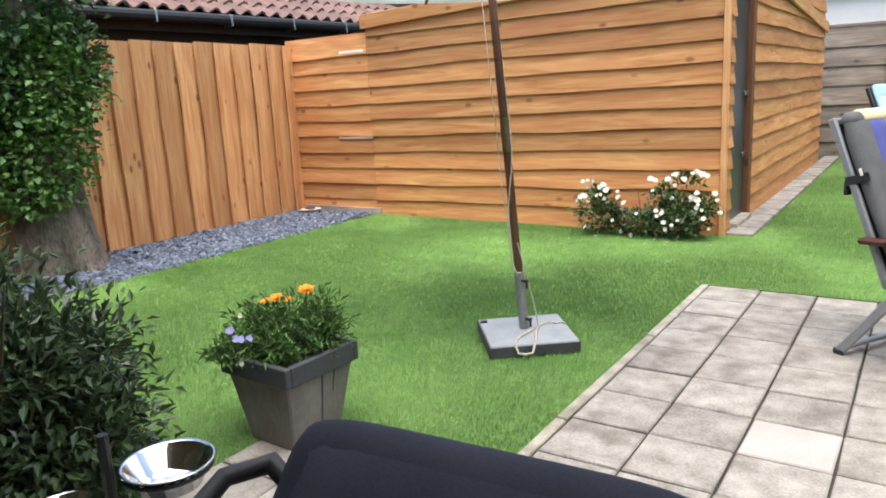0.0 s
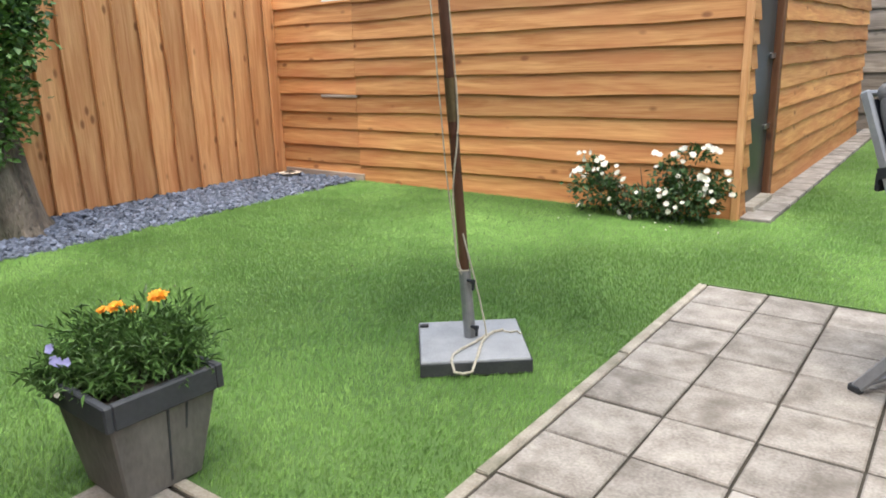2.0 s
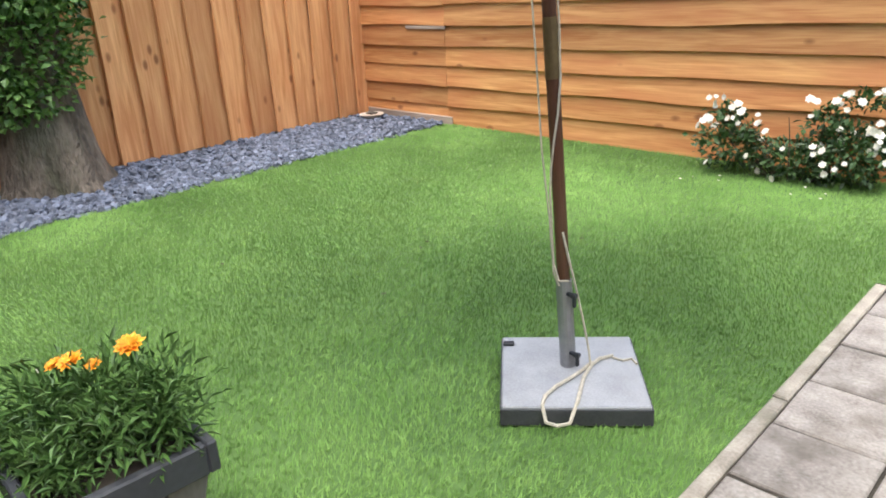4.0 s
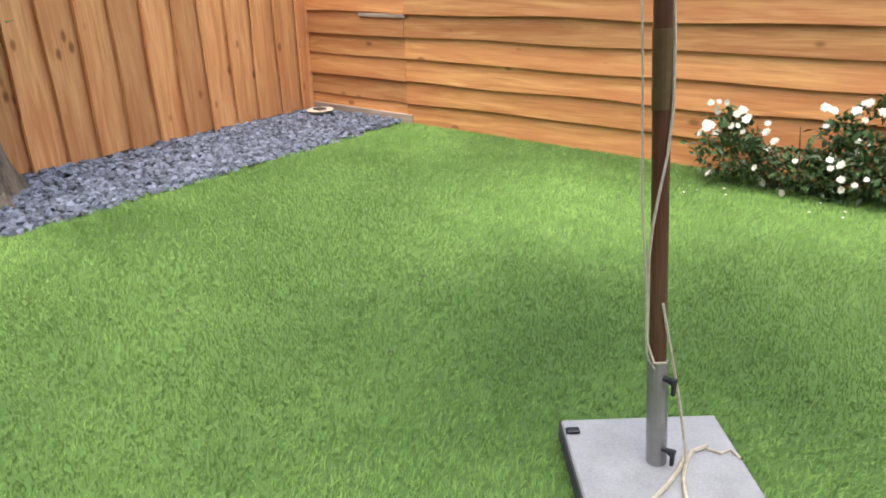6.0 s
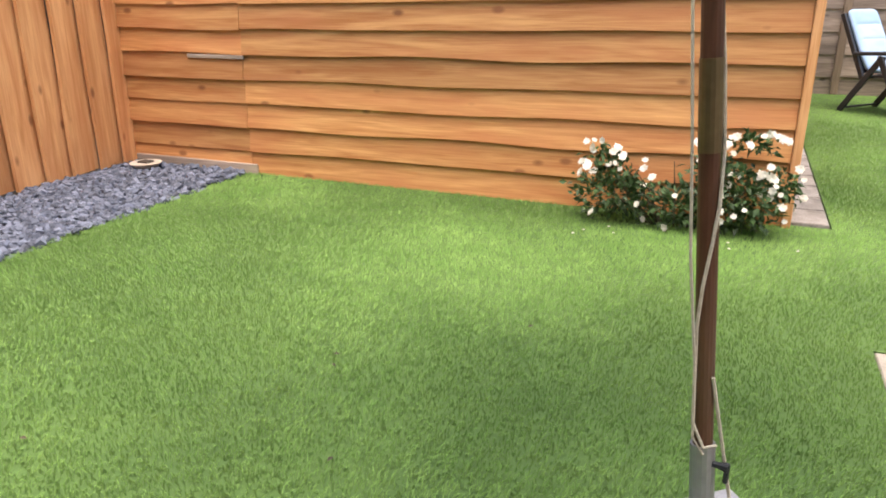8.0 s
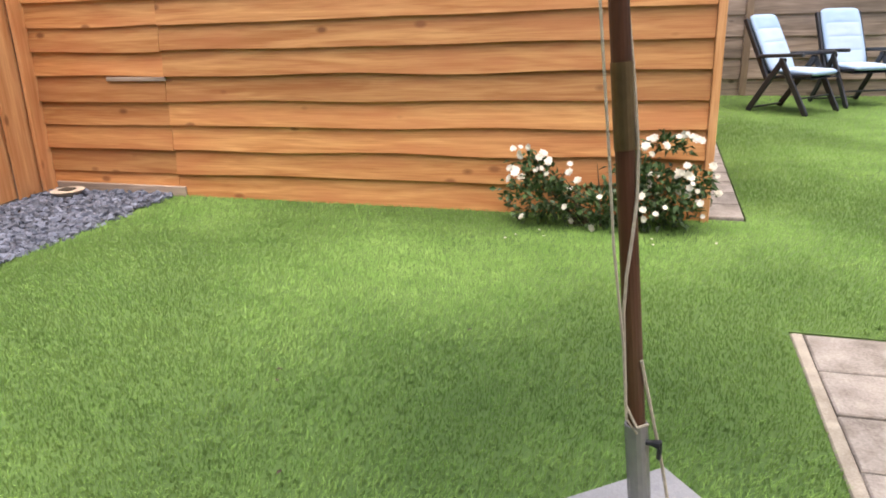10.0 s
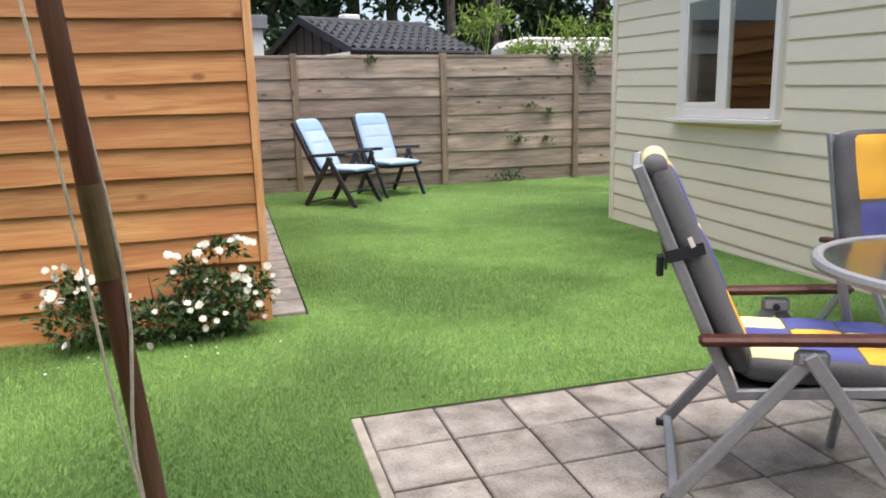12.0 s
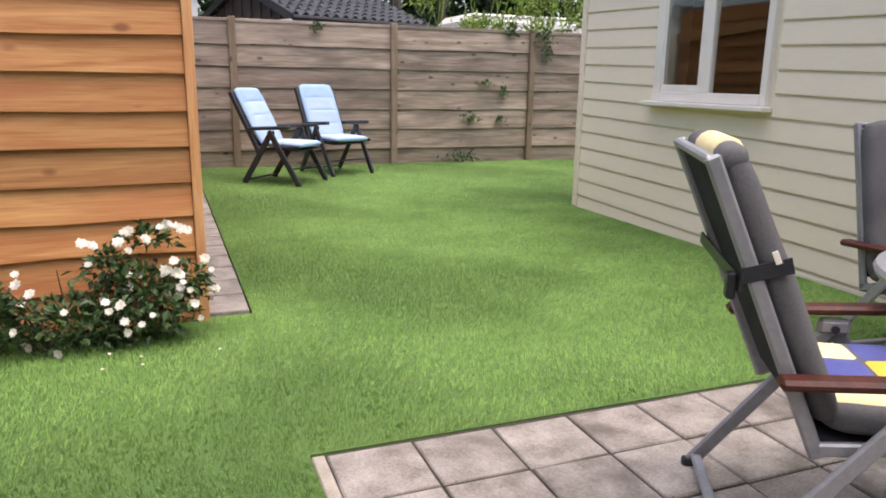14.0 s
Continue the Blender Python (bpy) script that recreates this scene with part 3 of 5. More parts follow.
ROPE = surface("cream_rope", (0.45, 0.40, 0.30), (0.66, 0.60, 0.48), 0.9, 60, (1, 1, 1), 200, 0.4, vary=0.0)


def cloth(name, dark, light, vary=0.05):
    return surface(name, dark, light, 0.9, 6, (1, 1, 1), 260, 0.25, vary=vary, spec=0.2, depth=0.003)


GREYCLOTH = cloth("charcoal_cloth", (0.075, 0.075, 0.08), (0.15, 0.15, 0.155))
NAVYCLOTH = cloth("dark_blue_cloth", (0.020, 0.022, 0.032), (0.036, 0.039, 0.052))
YELLOWCLOTH = cloth("yellow_cloth", (0.74, 0.38, 0.045), (0.86, 0.50, 0.08))
BLUECLOTH = cloth("blue_cloth", (0.065, 0.075, 0.24), (0.11, 0.12, 0.33))
PALECLOTH = cloth("pale_yellow_cloth", (0.66, 0.58, 0.32), (0.78, 0.70, 0.43))
SKYCLOTH = cloth("light_blue_cloth", (0.29, 0.43, 0.62), (0.37, 0.51, 0.70))
ICECLOTH = cloth("pale_blue_cloth", (0.36, 0.48, 0.61), (0.46, 0.57, 0.69))
CANOPYCLOTH = cloth("parasol_cloth", (0.34, 0.38, 0.27), (0.42, 0.46, 0.34))

_b = CANOPYCLOTH.node_tree.nodes["Principled BSDF"]
_tr = CANOPYCLOTH.node_tree.nodes.new("ShaderNodeBsdfTranslucent")
_tr.inputs["Color"].default_value = (0.90, 0.91, 0.84, 1)
_mx = CANOPYCLOTH.node_tree.nodes.new("ShaderNodeMixShader")
_mx.inputs[0].default_value = 0.93
CANOPYCLOTH.node_tree.links.new(_b.outputs[0], _mx.inputs[1])
CANOPYCLOTH.node_tree.links.new(_tr.outputs[0], _mx.inputs[2])
CANOPYCLOTH.node_tree.links.new(_mx.outputs[0], CANOPYCLOTH.node_tree.nodes["Material Output"].inputs["Surface"])


def flower_mesh(name, material, petals, radius, rows=1, seed=0, cup=0.5):
    g = np.random.default_rng(seed)
    verts, faces = [], []
    for r in range(rows):
        rad = radius * (1 - 0.22 * r)
        for k in range(petals):
            a = 2 * math.pi * (k + 0.5 * r) / petals + g.uniform(-0.1, 0.1)
            d, s = Vector((math.cos(a), math.sin(a), 0)), Vector((-math.sin(a), math.cos(a), 0))
            w, lift = rad * 2.2 / petals * 1.25, rad * cup * (0.35 + 0.35 * r)
            b = len(verts)
            verts += [Vector((0, 0, rad * 0.12 * r)), d * rad * 0.6 + s * w + Vector((0, 0, lift)), d * rad * g.uniform(0.9, 1.1) + Vector((0, 0, lift * 1.1)), d * rad * 0.6 - s * w + Vector((0, 0, lift))]
            faces += [(b, b + 1, b + 2), (b, b + 2, b + 3)]
    return mesh_of(name, verts, faces, material)


# ---- rose bush by the shed corner ----
rose = thing("rose_bush", pose(-1.82, 5.985, 0), "low bushy rose with many small white flowers against the shed", "bush")
_blobs = [((-0.33, 0.0, 0.17), (0.22, 0.17, 0.17), 620), ((0.0, 0.02, 0.11), (0.24, 0.18, 0.12), 600), ((0.30, 0.02, 0.19), (0.23, 0.19, 0.18), 800), ((0.14, 0.06, 0.32), (0.13, 0.10, 0.11), 190), ((0.32, 0.08, 0.45), (0.14, 0.07, 0.06), 110), ((-0.40, 0.05, 0.32), (0.12, 0.08, 0.08), 120), ((0.47, 0.0, 0.27), (0.11, 0.10, 0.10), 150)]
foliage("leaves", _blobs, 0.042, ROSELEAF, rose, 11, 0.6, floor=0.01, shell=0.25)
_g = np.random.default_rng(12)
for k in range(13):
    a = _g.uniform(-0.42, 0.42)
    tip = (a * 1.15, _g.uniform(-0.1, 0.12), _g.uniform(0.2, 0.36))
    part("stem", tube([(a * 0.35, 0, 0), (a * 0.8, 0.02, tip[2] * 0.6), tip], [0.006, 0.004, 0.002], 5), TWIG, rose)
_fl = [flower_mesh("flower", PETAL, 7, 0.020, 3, 20 + k) for k in range(3)]
_spots = [(0.40, -0.02, 0.52), (0.44, -0.03, 0.50), (0.47, 0.0, 0.485), (0.20, -0.05, 0.46), (0.06, -0.02, 0.455), (0.10, -0.05, 0.45), (-0.46, 0.0, 0.43), (-0.50, 0.0, 0.42), (-0.42, 0.02, 0.425), (-0.47, -0.12, 0.31), (-0.50, -0.12, 0.28), (-0.18, -0.08, 0.36)]
for k in range(72):
    if k < len(_spots):
        p = Vector(_spots[k])
    else:
        c, r, _ = _blobs[int(_g.integers(len(_blobs)))]
        u = Vector((_g.uniform(-1, 1), -abs(_g.normal(0.5, 0.4)), _g.uniform(-0.55, 1))).normalized()
        p = Vector(c) + Vector((u.x * r[0], u.y * r[1], u.z * r[2])) * 1.08
        p.z = max(p.z, 0.03)
    out = Vector((_g.normal(0, 0.5), -0.8, 0.6 + _g.normal(0, 0.3)))
    shared("flower", _fl[k % 3], rose, Matrix.LocRotScale(p, out.to_track_quat("Z", "Y"), Vector((1, 1, 1)) * _g.uniform(0.75, 1.45)))
for k in range(9):
    part_ob = new("fallen_petals", _fl[k % 3])
    part_ob.matrix_basis = pose(-1.8 + _g.uniform(-0.5, 0.65), 5.72 + _g.uniform(-0.1, 0.12), 0.02, _g.uniform(-20, 20), 0, k * 40) @ Matrix.Diagonal((0.4, 0.4, 0.4, 1))
    tagged(part_ob, "white rose petals fallen on the turf", "petals", "fallen rose petals")

# ---- ivy-covered tree by the fence ----
tree = thing("ivy_tree", pose(-5.50, 3.40, 0), "old thick tree trunk overgrown with green ivy", "tree")
_bm = bmesh.new()
_rings = []
for i in range(15):
    z = 3.3 * (i / 14) ** 1.3 - 0.03
    ring = []
    for k in range(22):
        a = 2 * math.pi * k / 22
        flare = 0.10 * math.exp(-z / 0.22)
        r = 0.245 + flare * (1 + 0.45 * math.sin(4 * a + 1)) - 0.02 * z + 0.022 * math.sin(7 * a + 2 * z) + 0.016 * math.sin(9 * a - 3 * z)
        ring.append(_bm.verts.new((r * math.cos(a) - 0.03 * z, r * math.sin(a) - 0.12 * z * 0.5, z)))
    _rings.append(ring)
for a, c in zip(_rings, _rings[1:]):
    for k in range(22):
        _bm.faces.new((a[k], a[(k + 1) % 22], c[(k + 1) % 22], c[k]))
part("trunk", _bm, BARK, tree, smooth=True)
foliage("ivy", [((0.10, -0.12, 0.95), (0.30, 0.40, 0.42), 3100), ((0.14, -0.05, 1.45), (0.36, 0.46, 0.45), 3000), ((0.12, -0.2, 0.62), (0.22, 0.26, 0.20), 700)], 0.052, IVYLEAF, tree, 31, 0.85, "leafy green ivy", shell=0.6)
foliage("ivy_top", [((0.15, -0.25, 2.0), (0.42, 0.62, 0.45), 2200), ((0.12, -0.55, 1.6), (0.36, 0.40, 0.5), 1400), ((0.12, 0.22, 1.62), (0.25, 0.28, 0.32), 700), ((0.05, -0.1, 2.6), (0.5, 0.7, 0.5), 1500)], 0.06, IVYDARK, tree, 32, 0.85, "dark older ivy", shell=0.5)
foliage("trailing_ivy", [((0.12, 0.28, 1.25), (0.08, 0.07, 0.30), 130), ((0.12, 0.36, 1.42), (0.10, 0.10, 0.16), 120)], 0.05, IVYDARK, tree, 33, 0.8, shell=0.2)

# ---- dark shrub beside the paving ----
shrub = thing("shrub", pose(-2.20, 1.45, 0), "dense dark green shrub with narrow glossy leaves", "shrub")
# the tall clump at (-0.25, -0.75, 0.85) is unseen, added to shade the lawn
foliage("leaves", [((0.0, 0.0, 0.40), (0.34, 0.36, 0.36), 3000), ((0.12, 0.10, 0.22), (0.28, 0.26, 0.22), 1800), ((-0.12, -0.25, 0.58), (0.30, 0.30, 0.24), 1900), ((-0.2, 0.0, 0.72), (0.22, 0.22, 0.16), 420), ((0.16, 0.18, 0.50), (0.16, 0.16, 0.16), 220), ((0.0, -0.5, 0.4), (0.35, 0.3, 0.38), 1300), ((-0.25, -0.75, 0.85), (0.45, 0.40, 0.55), 1700), ((-0.22, 0.28, 0.26), (0.30, 0.26, 0.26), 1500)], 0.050, SHRUBLEAF, shrub, 41, 0.42, floor=0.015, shell=0.3)
_g = np.random.default_rng(42)
for k in range(26):
    a, h = _g.uniform(0, 6.3), _g.uniform(0.45, 0.85)
    r = _g.uniform(0.15, 0.36)
    part("stem", tube([(0, -0.1, 0), (math.cos(a) * r * 0.6, math.sin(a) * r * 0.6 - 0.1, h * 0.6), (math.cos(a) * r, math.sin(a) * r - 0.1, h)], [0.009, 0.006, 0.002], 5), TWIG, shrub)

# ---- planter ----
planter = thing("planter", pose(-1.853, 2.237, 0, 0, 0, -2.5), "square tapered dark grey planter with a thick rim", "planter")
PLANTERGREY = surface("planter_grey", (0.12, 0.112, 0.10), (0.23, 0.215, 0.195), 0.8, 6, (1, 1, 0.4), 70, 0.2, vary=0.0, stain=(0.27, 0.25, 0.22), stain_amount=0.5)
RIMGREY = surface("planter_rim_grey", (0.035, 0.038, 0.045), (0.06, 0.064, 0.072), 0.6, 6, (1, 1, 1), 70, 0.1, vary=0.0)
_bm = box((0.015, -0.015, 0.128), (0.225, 0.225, 0.256))
for v in _bm.verts:
    if v.co.z > 0.1:
        v.co.x = math.copysign(0.156, v.co.x)
        v.co.y = math.copysign(0.156, v.co.y)
bmesh.ops.bevel(_bm, geom=_bm.edges[:], offset=0.006, segments=1, affect="EDGES")
part("body", _bm, PLANTERGREY, planter, "stained grey tapered sides")
for sx, sy, lx, ly in ((0, -0.161, 0.346, 0.024), (0, 0.161, 0.346, 0.024), (-0.161, 0, 0.024, 0.298), (0.161, 0, 0.024, 0.298)):
    part("rim", box((sx, sy, 0.288), (lx, ly, 0.072), 0.004), RIMGREY, planter, "dark grey rim")
for y in (0.002, 0.05):
    part("drip_streak", bar((0.1300, y, 0.02 + abs(y)), (0.1565, y * 1.2, 0.245), 0.003, 0.006 + 0.004 * (y < 0)), RIMGREY, planter, "dark vertical water streak")
part("soil", box((0, 0, 0.27), (0.298, 0.298, 0.05)), SOIL, planter)
pot_plant = thing("bedding_plants", pose(-1.853, 2.237, 0.295), "leafy marigolds and small violet flowers growing in the planter", "plant")
foliage("leaves", [((-0.05, -0.03, 0.06), (0.18, 0.19, 0.11), 1000), ((0.03, 0.05, 0.10), (0.17, 0.17, 0.12), 900), ((-0.08, -0.05, 0.14), (0.11, 0.10, 0.07), 260), ((0.06, 0.13, 0.13), (0.10, 0.09, 0.08), 260), ((-0.17, -0.10, 0.02), (0.08, 0.12, 0.09), 360), ((-0.12, -0.16, 0.0), (0.12, 0.06, 0.08), 260), ((0.10, 0.10, 0.08), (0.10, 0.09, 0.10), 300), ((0.03, -0.10, 0.05), (0.13, 0.06, 0.08), 420)], 0.032, POTLEAF, pot_plant, 51, 0.26, floor=0.0, shell=0.15)
_mg = flower_mesh("marigold", ORANGE, 11, 0.028, 4, 52, 0.7)
for x, y, z, s in ((-0.04, 0.0, 0.20, 1.05), (0.01, 0.10, 0.21, 1.2), (-0.075, -0.02, 0.19, 0.8), (-0.01, 0.03, 0.19, 0.7)):
    part("flower_stem", tube([(x * 0.7, y * 0.8, 0.02), (x, y, z)], 0.003, 5), POTLEAF, pot_plant)
    shared("marigold", _mg, pot_plant, Matrix.LocRotScale((x, y, z), Euler((0.25, 0.2, x * 9)), (s, s, s)), "orange marigold head")
_vi = flower_mesh("violet_flower", VIOLET, 5, 0.014, 1, 53, 0.2)
for x, y, z in ((-0.10, -0.165, 0.125), (-0.04, -0.175, 0.105), (-0.005, -0.17, 0.11), (-0.075, -0.17, 0.10), (-0.13, -0.15, 0.115)):
    shared("violet_flower", _vi, pot_plant, Matrix.LocRotScale((x, y, z), Vector((0.5, -0.8, 0.5)).to_track_quat("Z", "Y"), (1, 1, 1)), "pale violet flower")
_wf = flower_mesh("white_flower", PETAL, 5, 0.011, 1, 54, 0.2)
for x, y, z in ((-0.02, -0.20, 0.03), (-0.22, -0.02, 0.12), (-0.2, -0.15, 0.02)):
    shared("white_flower", _wf, pot_plant, Matrix.LocRotScale((x, y, z), Vector((0.3, -0.9, 0.4)).to_track_quat("Z", "Y"), (1, 1, 1)))

# ---- parasol ----
parasol = thing("parasol", pose(-1.535, 3.445, 0), "wooden garden parasol in a grey stone slab base", "parasol")
STONE = surface("parasol_stone", (0.30, 0.30, 0.31), (0.46, 0.46, 0.47), 0.85, 9, (1, 1, 1), 160, 0.3, vary=0.0, depth=0.003)
part("base_slab", box((0, 0, 0.032), (0.405, 0.405, 0.058), 0.004, Euler((0, 0, radians(39))).to_matrix()), STONE, parasol, "grey stone slab")
_q = Euler((0, 0, radians(39))).to_matrix()
# thin sheets make all four slab sides darker than its top
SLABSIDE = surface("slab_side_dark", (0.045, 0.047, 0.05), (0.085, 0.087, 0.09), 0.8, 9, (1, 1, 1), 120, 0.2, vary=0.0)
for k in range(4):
    part("edge_band", box(_q @ Euler((0, 0, k * math.pi / 2)).to_matrix() @ Vector((0.2045, 0, 0.028)), (0.005, 0.411, 0.05), 0.001, _q @ Euler((0, 0, k * math.pi / 2)).to_matrix()), SLABSIDE, parasol, "dark grey side of the slab")
_d = Vector((-0.105, 0.035, 1.14)).normalized()
_foot = Vector((-0.02, 0.018, 0.06))
ZINC = surface("grey_tube", (0.26, 0.26, 0.27), (0.36, 0.36, 0.37), 0.4, 5, (1, 1, 1), 60, 0.05, metal=0.6, vary=0.0)
part("sleeve", tube([_foot, _foot + _d * 0.27], 0.024, 16), ZINC, parasol, "galvanised steel sleeve", smooth=False)
part("pole", tube([_foot + _d * 0.1, _foot + _d * 0.9, _foot + _d * 0.902, _foot + _d * 2.02], 0.019, 16), POLEWOOD, parasol, "dark varnished wooden pole", smooth=False)
part("ferrule", tube([_foot + _d * 0.84, _foot + _d * 1.0], 0.0205, 16), surface("brass", (0.14, 0.10, 0.05), (0.22, 0.16, 0.08), 0.4, 9, (1, 1, 1), 50, 0.1, metal=0.7, vary=0.0), parasol, "worn brass joint sleeve")
for z in (0.05, 0.235):
    p = _foot + _d * z + Vector((0.03, -0.012, 0))
    kb = part("clamp_knob", tube([p - Vector((0.012, 0, 0)), p, p + Vector((0.018, -0.004, 0))], [0.006, 0.007, 0.011], 10), BLACKPLASTIC, parasol, "black clamp screw")
    part("grip", box(p + Vector((0.016, -0.004, -0.012)), (0.010, 0.012, 0.045), 0.003), BLACKPLASTIC, kb)
part("bracket", box((-0.235, 0.0, 0.066), (0.035, 0.02, 0.012), 0.003, Euler((0, 0, radians(39))).to_matrix()), BLACKPLASTIC, parasol)
_r, _f = Vector((0.857, 0.515, 0)), Vector((0.515, -0.857, 0))


def cord(name, spots, radius, label):
    """A cord beside the pole: spots are (height along the pole, sideways, forwards)."""
    return part(name, tube([_foot + _d * h + _r * a + _f * c for h, a, c in spots], radius, 6), ROPE, parasol, label)


cord("hanging_cord", ((1.85, -0.050, 0.01), (1.2, -0.044, 0.012), (0.85, -0.040, 0.014), (0.66, -0.040, 0.015), (0.45, -0.029, 0.016), (0.29, -0.027, 0.010), (0.26, -0.012, 0.024)), 0.0028, "thin cord hanging beside the pole")
cord("rope", ((1.9, 0.0, -0.024), (1.5, 0.014, -0.020), (1.15, 0.021, -0.013), (0.98, 0.024, 0.0), (0.84, 0.021, 0.012), (0.75, 0.010, 0.021), (0.68, -0.004, 0.024), (0.60, -0.017, 0.018), (0.52, -0.024, 0.012), (0.32, -0.026, 0.008), (0.275, -0.012, 0.024), (0.275, 0.016, 0.021)), 0.0034, "cream cord wound round the pole")
cord("knotted_rope", ((0.42, 0.006, 0.022), (0.36, 0.016, 0.020), (0.27, 0.032, 0.016), (0.16, 0.05, 0.014), (0.05, 0.064, 0.012), (0.006, 0.066, 0.02)), 0.0036, "cream cord hanging to the slab")
_lr, _lf = Vector((0.852, 0.525, 0)), Vector((0.525, -0.852, 0))
_loop = ((0.068, -0.01), (0.045, 0.03), (0.012, 0.075), (-0.028, 0.12), (-0.054, 0.165), (-0.058, 0.20), (-0.045, 0.228), (-0.015, 0.24), (0.018, 0.225), (0.036, 0.18), (0.042, 0.12), (0.05, 0.06), (0.066, 0.01), (0.09, -0.03), (0.13, -0.05))
part("rope_loop", tube([_foot.xy.to_3d() + _lr * a + _lf * (1.16 * c) + Vector((0, 0, 0.067 if c < 0.19 else 0.062 if c < 0.21 else 0.03)) for a, c in _loop], 0.0056, 6), ROPE, parasol, "loop of cream cord hanging over the slab edge")
part("rope_end", tube([_foot.xy.to_3d() + _lr * a + _lf * c + Vector((0, 0, 0.065)) for a, c in ((0.13, -0.05), (0.16, -0.035), (0.185, -0.05), (0.20, -0.02))], 0.0036, 6), ROPE, parasol, "frayed cord end")
# canopy with ribs
_apex = _foot + _d * 2.06
_n = 8
_rim = [Vector((0.98 * math.cos(2 * math.pi * (k + 0.15) / _n) - 0.17, 0.98 * math.sin(2 * math.pi * (k + 0.15) / _n) + 0.06, 1.705)) for k in range(_n)]
_bm = bmesh.new()
_rows = []
for i in range(7):
    f = i / 6
    row = []
    for k in range(_n * 4):
        a, b2, s = _rim[k // 4], _rim[(k // 4 + 1) % _n], (k % 4) / 4
        e = a.lerp(b2, s)
        p = _apex.lerp(e, f)
        p.z += 0.10 * math.sin(math.pi * f) - 0.012 * f * math.sin(math.pi * s)
        row.append(_bm.verts.new(p))
    _rows.append(row)
for a, c in zip(_rows, _rows[1:]):
    for k in range(_n * 4):
        _bm.faces.new((a[k], a[(k + 1) % (_n * 4)], c[(k + 1) % (_n * 4)], c[k]))
_last = _rows[-1]
_hem = [_bm.verts.new(v.co + Vector((0, 0, -0.02))) for v in _last]
for k in range(_n * 4):
    _bm.faces.new((_last[k], _last[(k + 1) % (_n * 4)], _hem[(k + 1) % (_n * 4)], _hem[k]))
bmesh.ops.remove_doubles(_bm, verts=_bm.verts[:], dist=0.0005)
part("canopy", _bm, CANOPYCLOTH, parasol, "grey-green fabric canopy")
for k in range(_n):
    part("rib", tube([_apex - Vector((0, 0, 0.05)), _apex.lerp(_rim[k], 0.5) + Vector((0, 0, 0.055)), _rim[k] - Vector((0, 0, 0.02))], 0.009, 6), POLEWOOD, parasol)
    part("strut", tube([_foot + _d * 1.72, _apex.lerp(_rim[k], 0.5) + Vector((0, 0, 0.05))], 0.008, 6), POLEWOOD, parasol)


# ---- folding recliners ----
def pad_point(u, v, length, width, thick, rolls, puff):
    """Upper surface of a stuffed cushion at u, v in -1..1: rounded corners and soft rolls."""
    k = 0.07
    x = u * length / 2 * (1 - k * abs(v) ** 7)
    y = v * width / 2 * (1 - k * abs(u) ** 7)
    edge = (1 - abs(u) ** 8) * (1 - abs(v) ** 6)
    z = thick / 2 * (0.25 + 0.75 * max(edge, 0.0) ** 0.5) * (1 + puff * 0.15 * math.cos(math.pi * u * rolls))
    return x, y, z


def pad(length, width, thick, rolls=1, puff=0.35):
    """A stuffed cushion lying in x (length), y (width); rounded edges."""
    bm = bmesh.new()
    nx, ny = 22, 16
    ease = lambda q: math.copysign(1 - (1 - abs(q)) ** 1.6, q)
    grid = {}
    for side in (1, -1):
        for i in range(nx + 1):
            for j in range(ny + 1):
                x, y, z = pad_point(ease(2 * i / nx - 1), ease(2 * j / ny - 1), length, width, thick, rolls, puff)
                grid[side, i, j] = bm.verts.new((x, y, side * z))
    for side in (1, -1):
        for i in range(nx):
            for j in range(ny):
                q = [grid[side, i, j], grid[side, i + 1, j], grid[side, i + 1, j + 1], grid[side, i, j + 1]]
                bm.faces.new(q if side == 1 else q[::-1])
    for i in range(nx):
        for j in (0, ny):
            bm.faces.new([grid[1, i, j], grid[1, i + 1, j], grid[-1, i + 1, j], grid[-1, i, j]])
    for j in range(ny):
        for i in (0, nx):
            bm.faces.new([grid[1, i, j], grid[1, i, j + 1], grid[-1, i, j + 1], grid[-1, i, j]])
    return bm


def sewn_square(u0, u1, v0, v1, length, width, thick, rolls=2, puff=0.35, flip=1):
    """A square of cloth sewn on a cushion: follows its surface, swells a little, dimpled at the tuft."""
    bm = bmesh.new()
    n = 10
    rows = []
    for i in range(n + 1):
        row = []
        for j in range(n + 1):
            s, t = i / n, j / n
            x, y, z = pad_point(u0 + (u1 - u0) * s, v0 + (v1 - v0) * t, length, width, thick, rolls, puff)
            swell = 0.003 + 0.003 * (math.sin(math.pi * s) * math.sin(math.pi * t)) ** 0.5
            dimple = 0.005 * math.exp(-((s - 0.5) ** 2 + (t - 0.5) ** 2) / 0.012)
            if i in (0, n) or j in (0, n):
                swell = -0.002
            row.append(bm.verts.new((x, y, flip * (z + swell - dimple))))
        rows.append(row)
    for a, c in zip(rows, rows[1:]):
        for j in range(n):
            bm.faces.new((a[j], a[j + 1], c[j + 1], c[j]))
    return bm


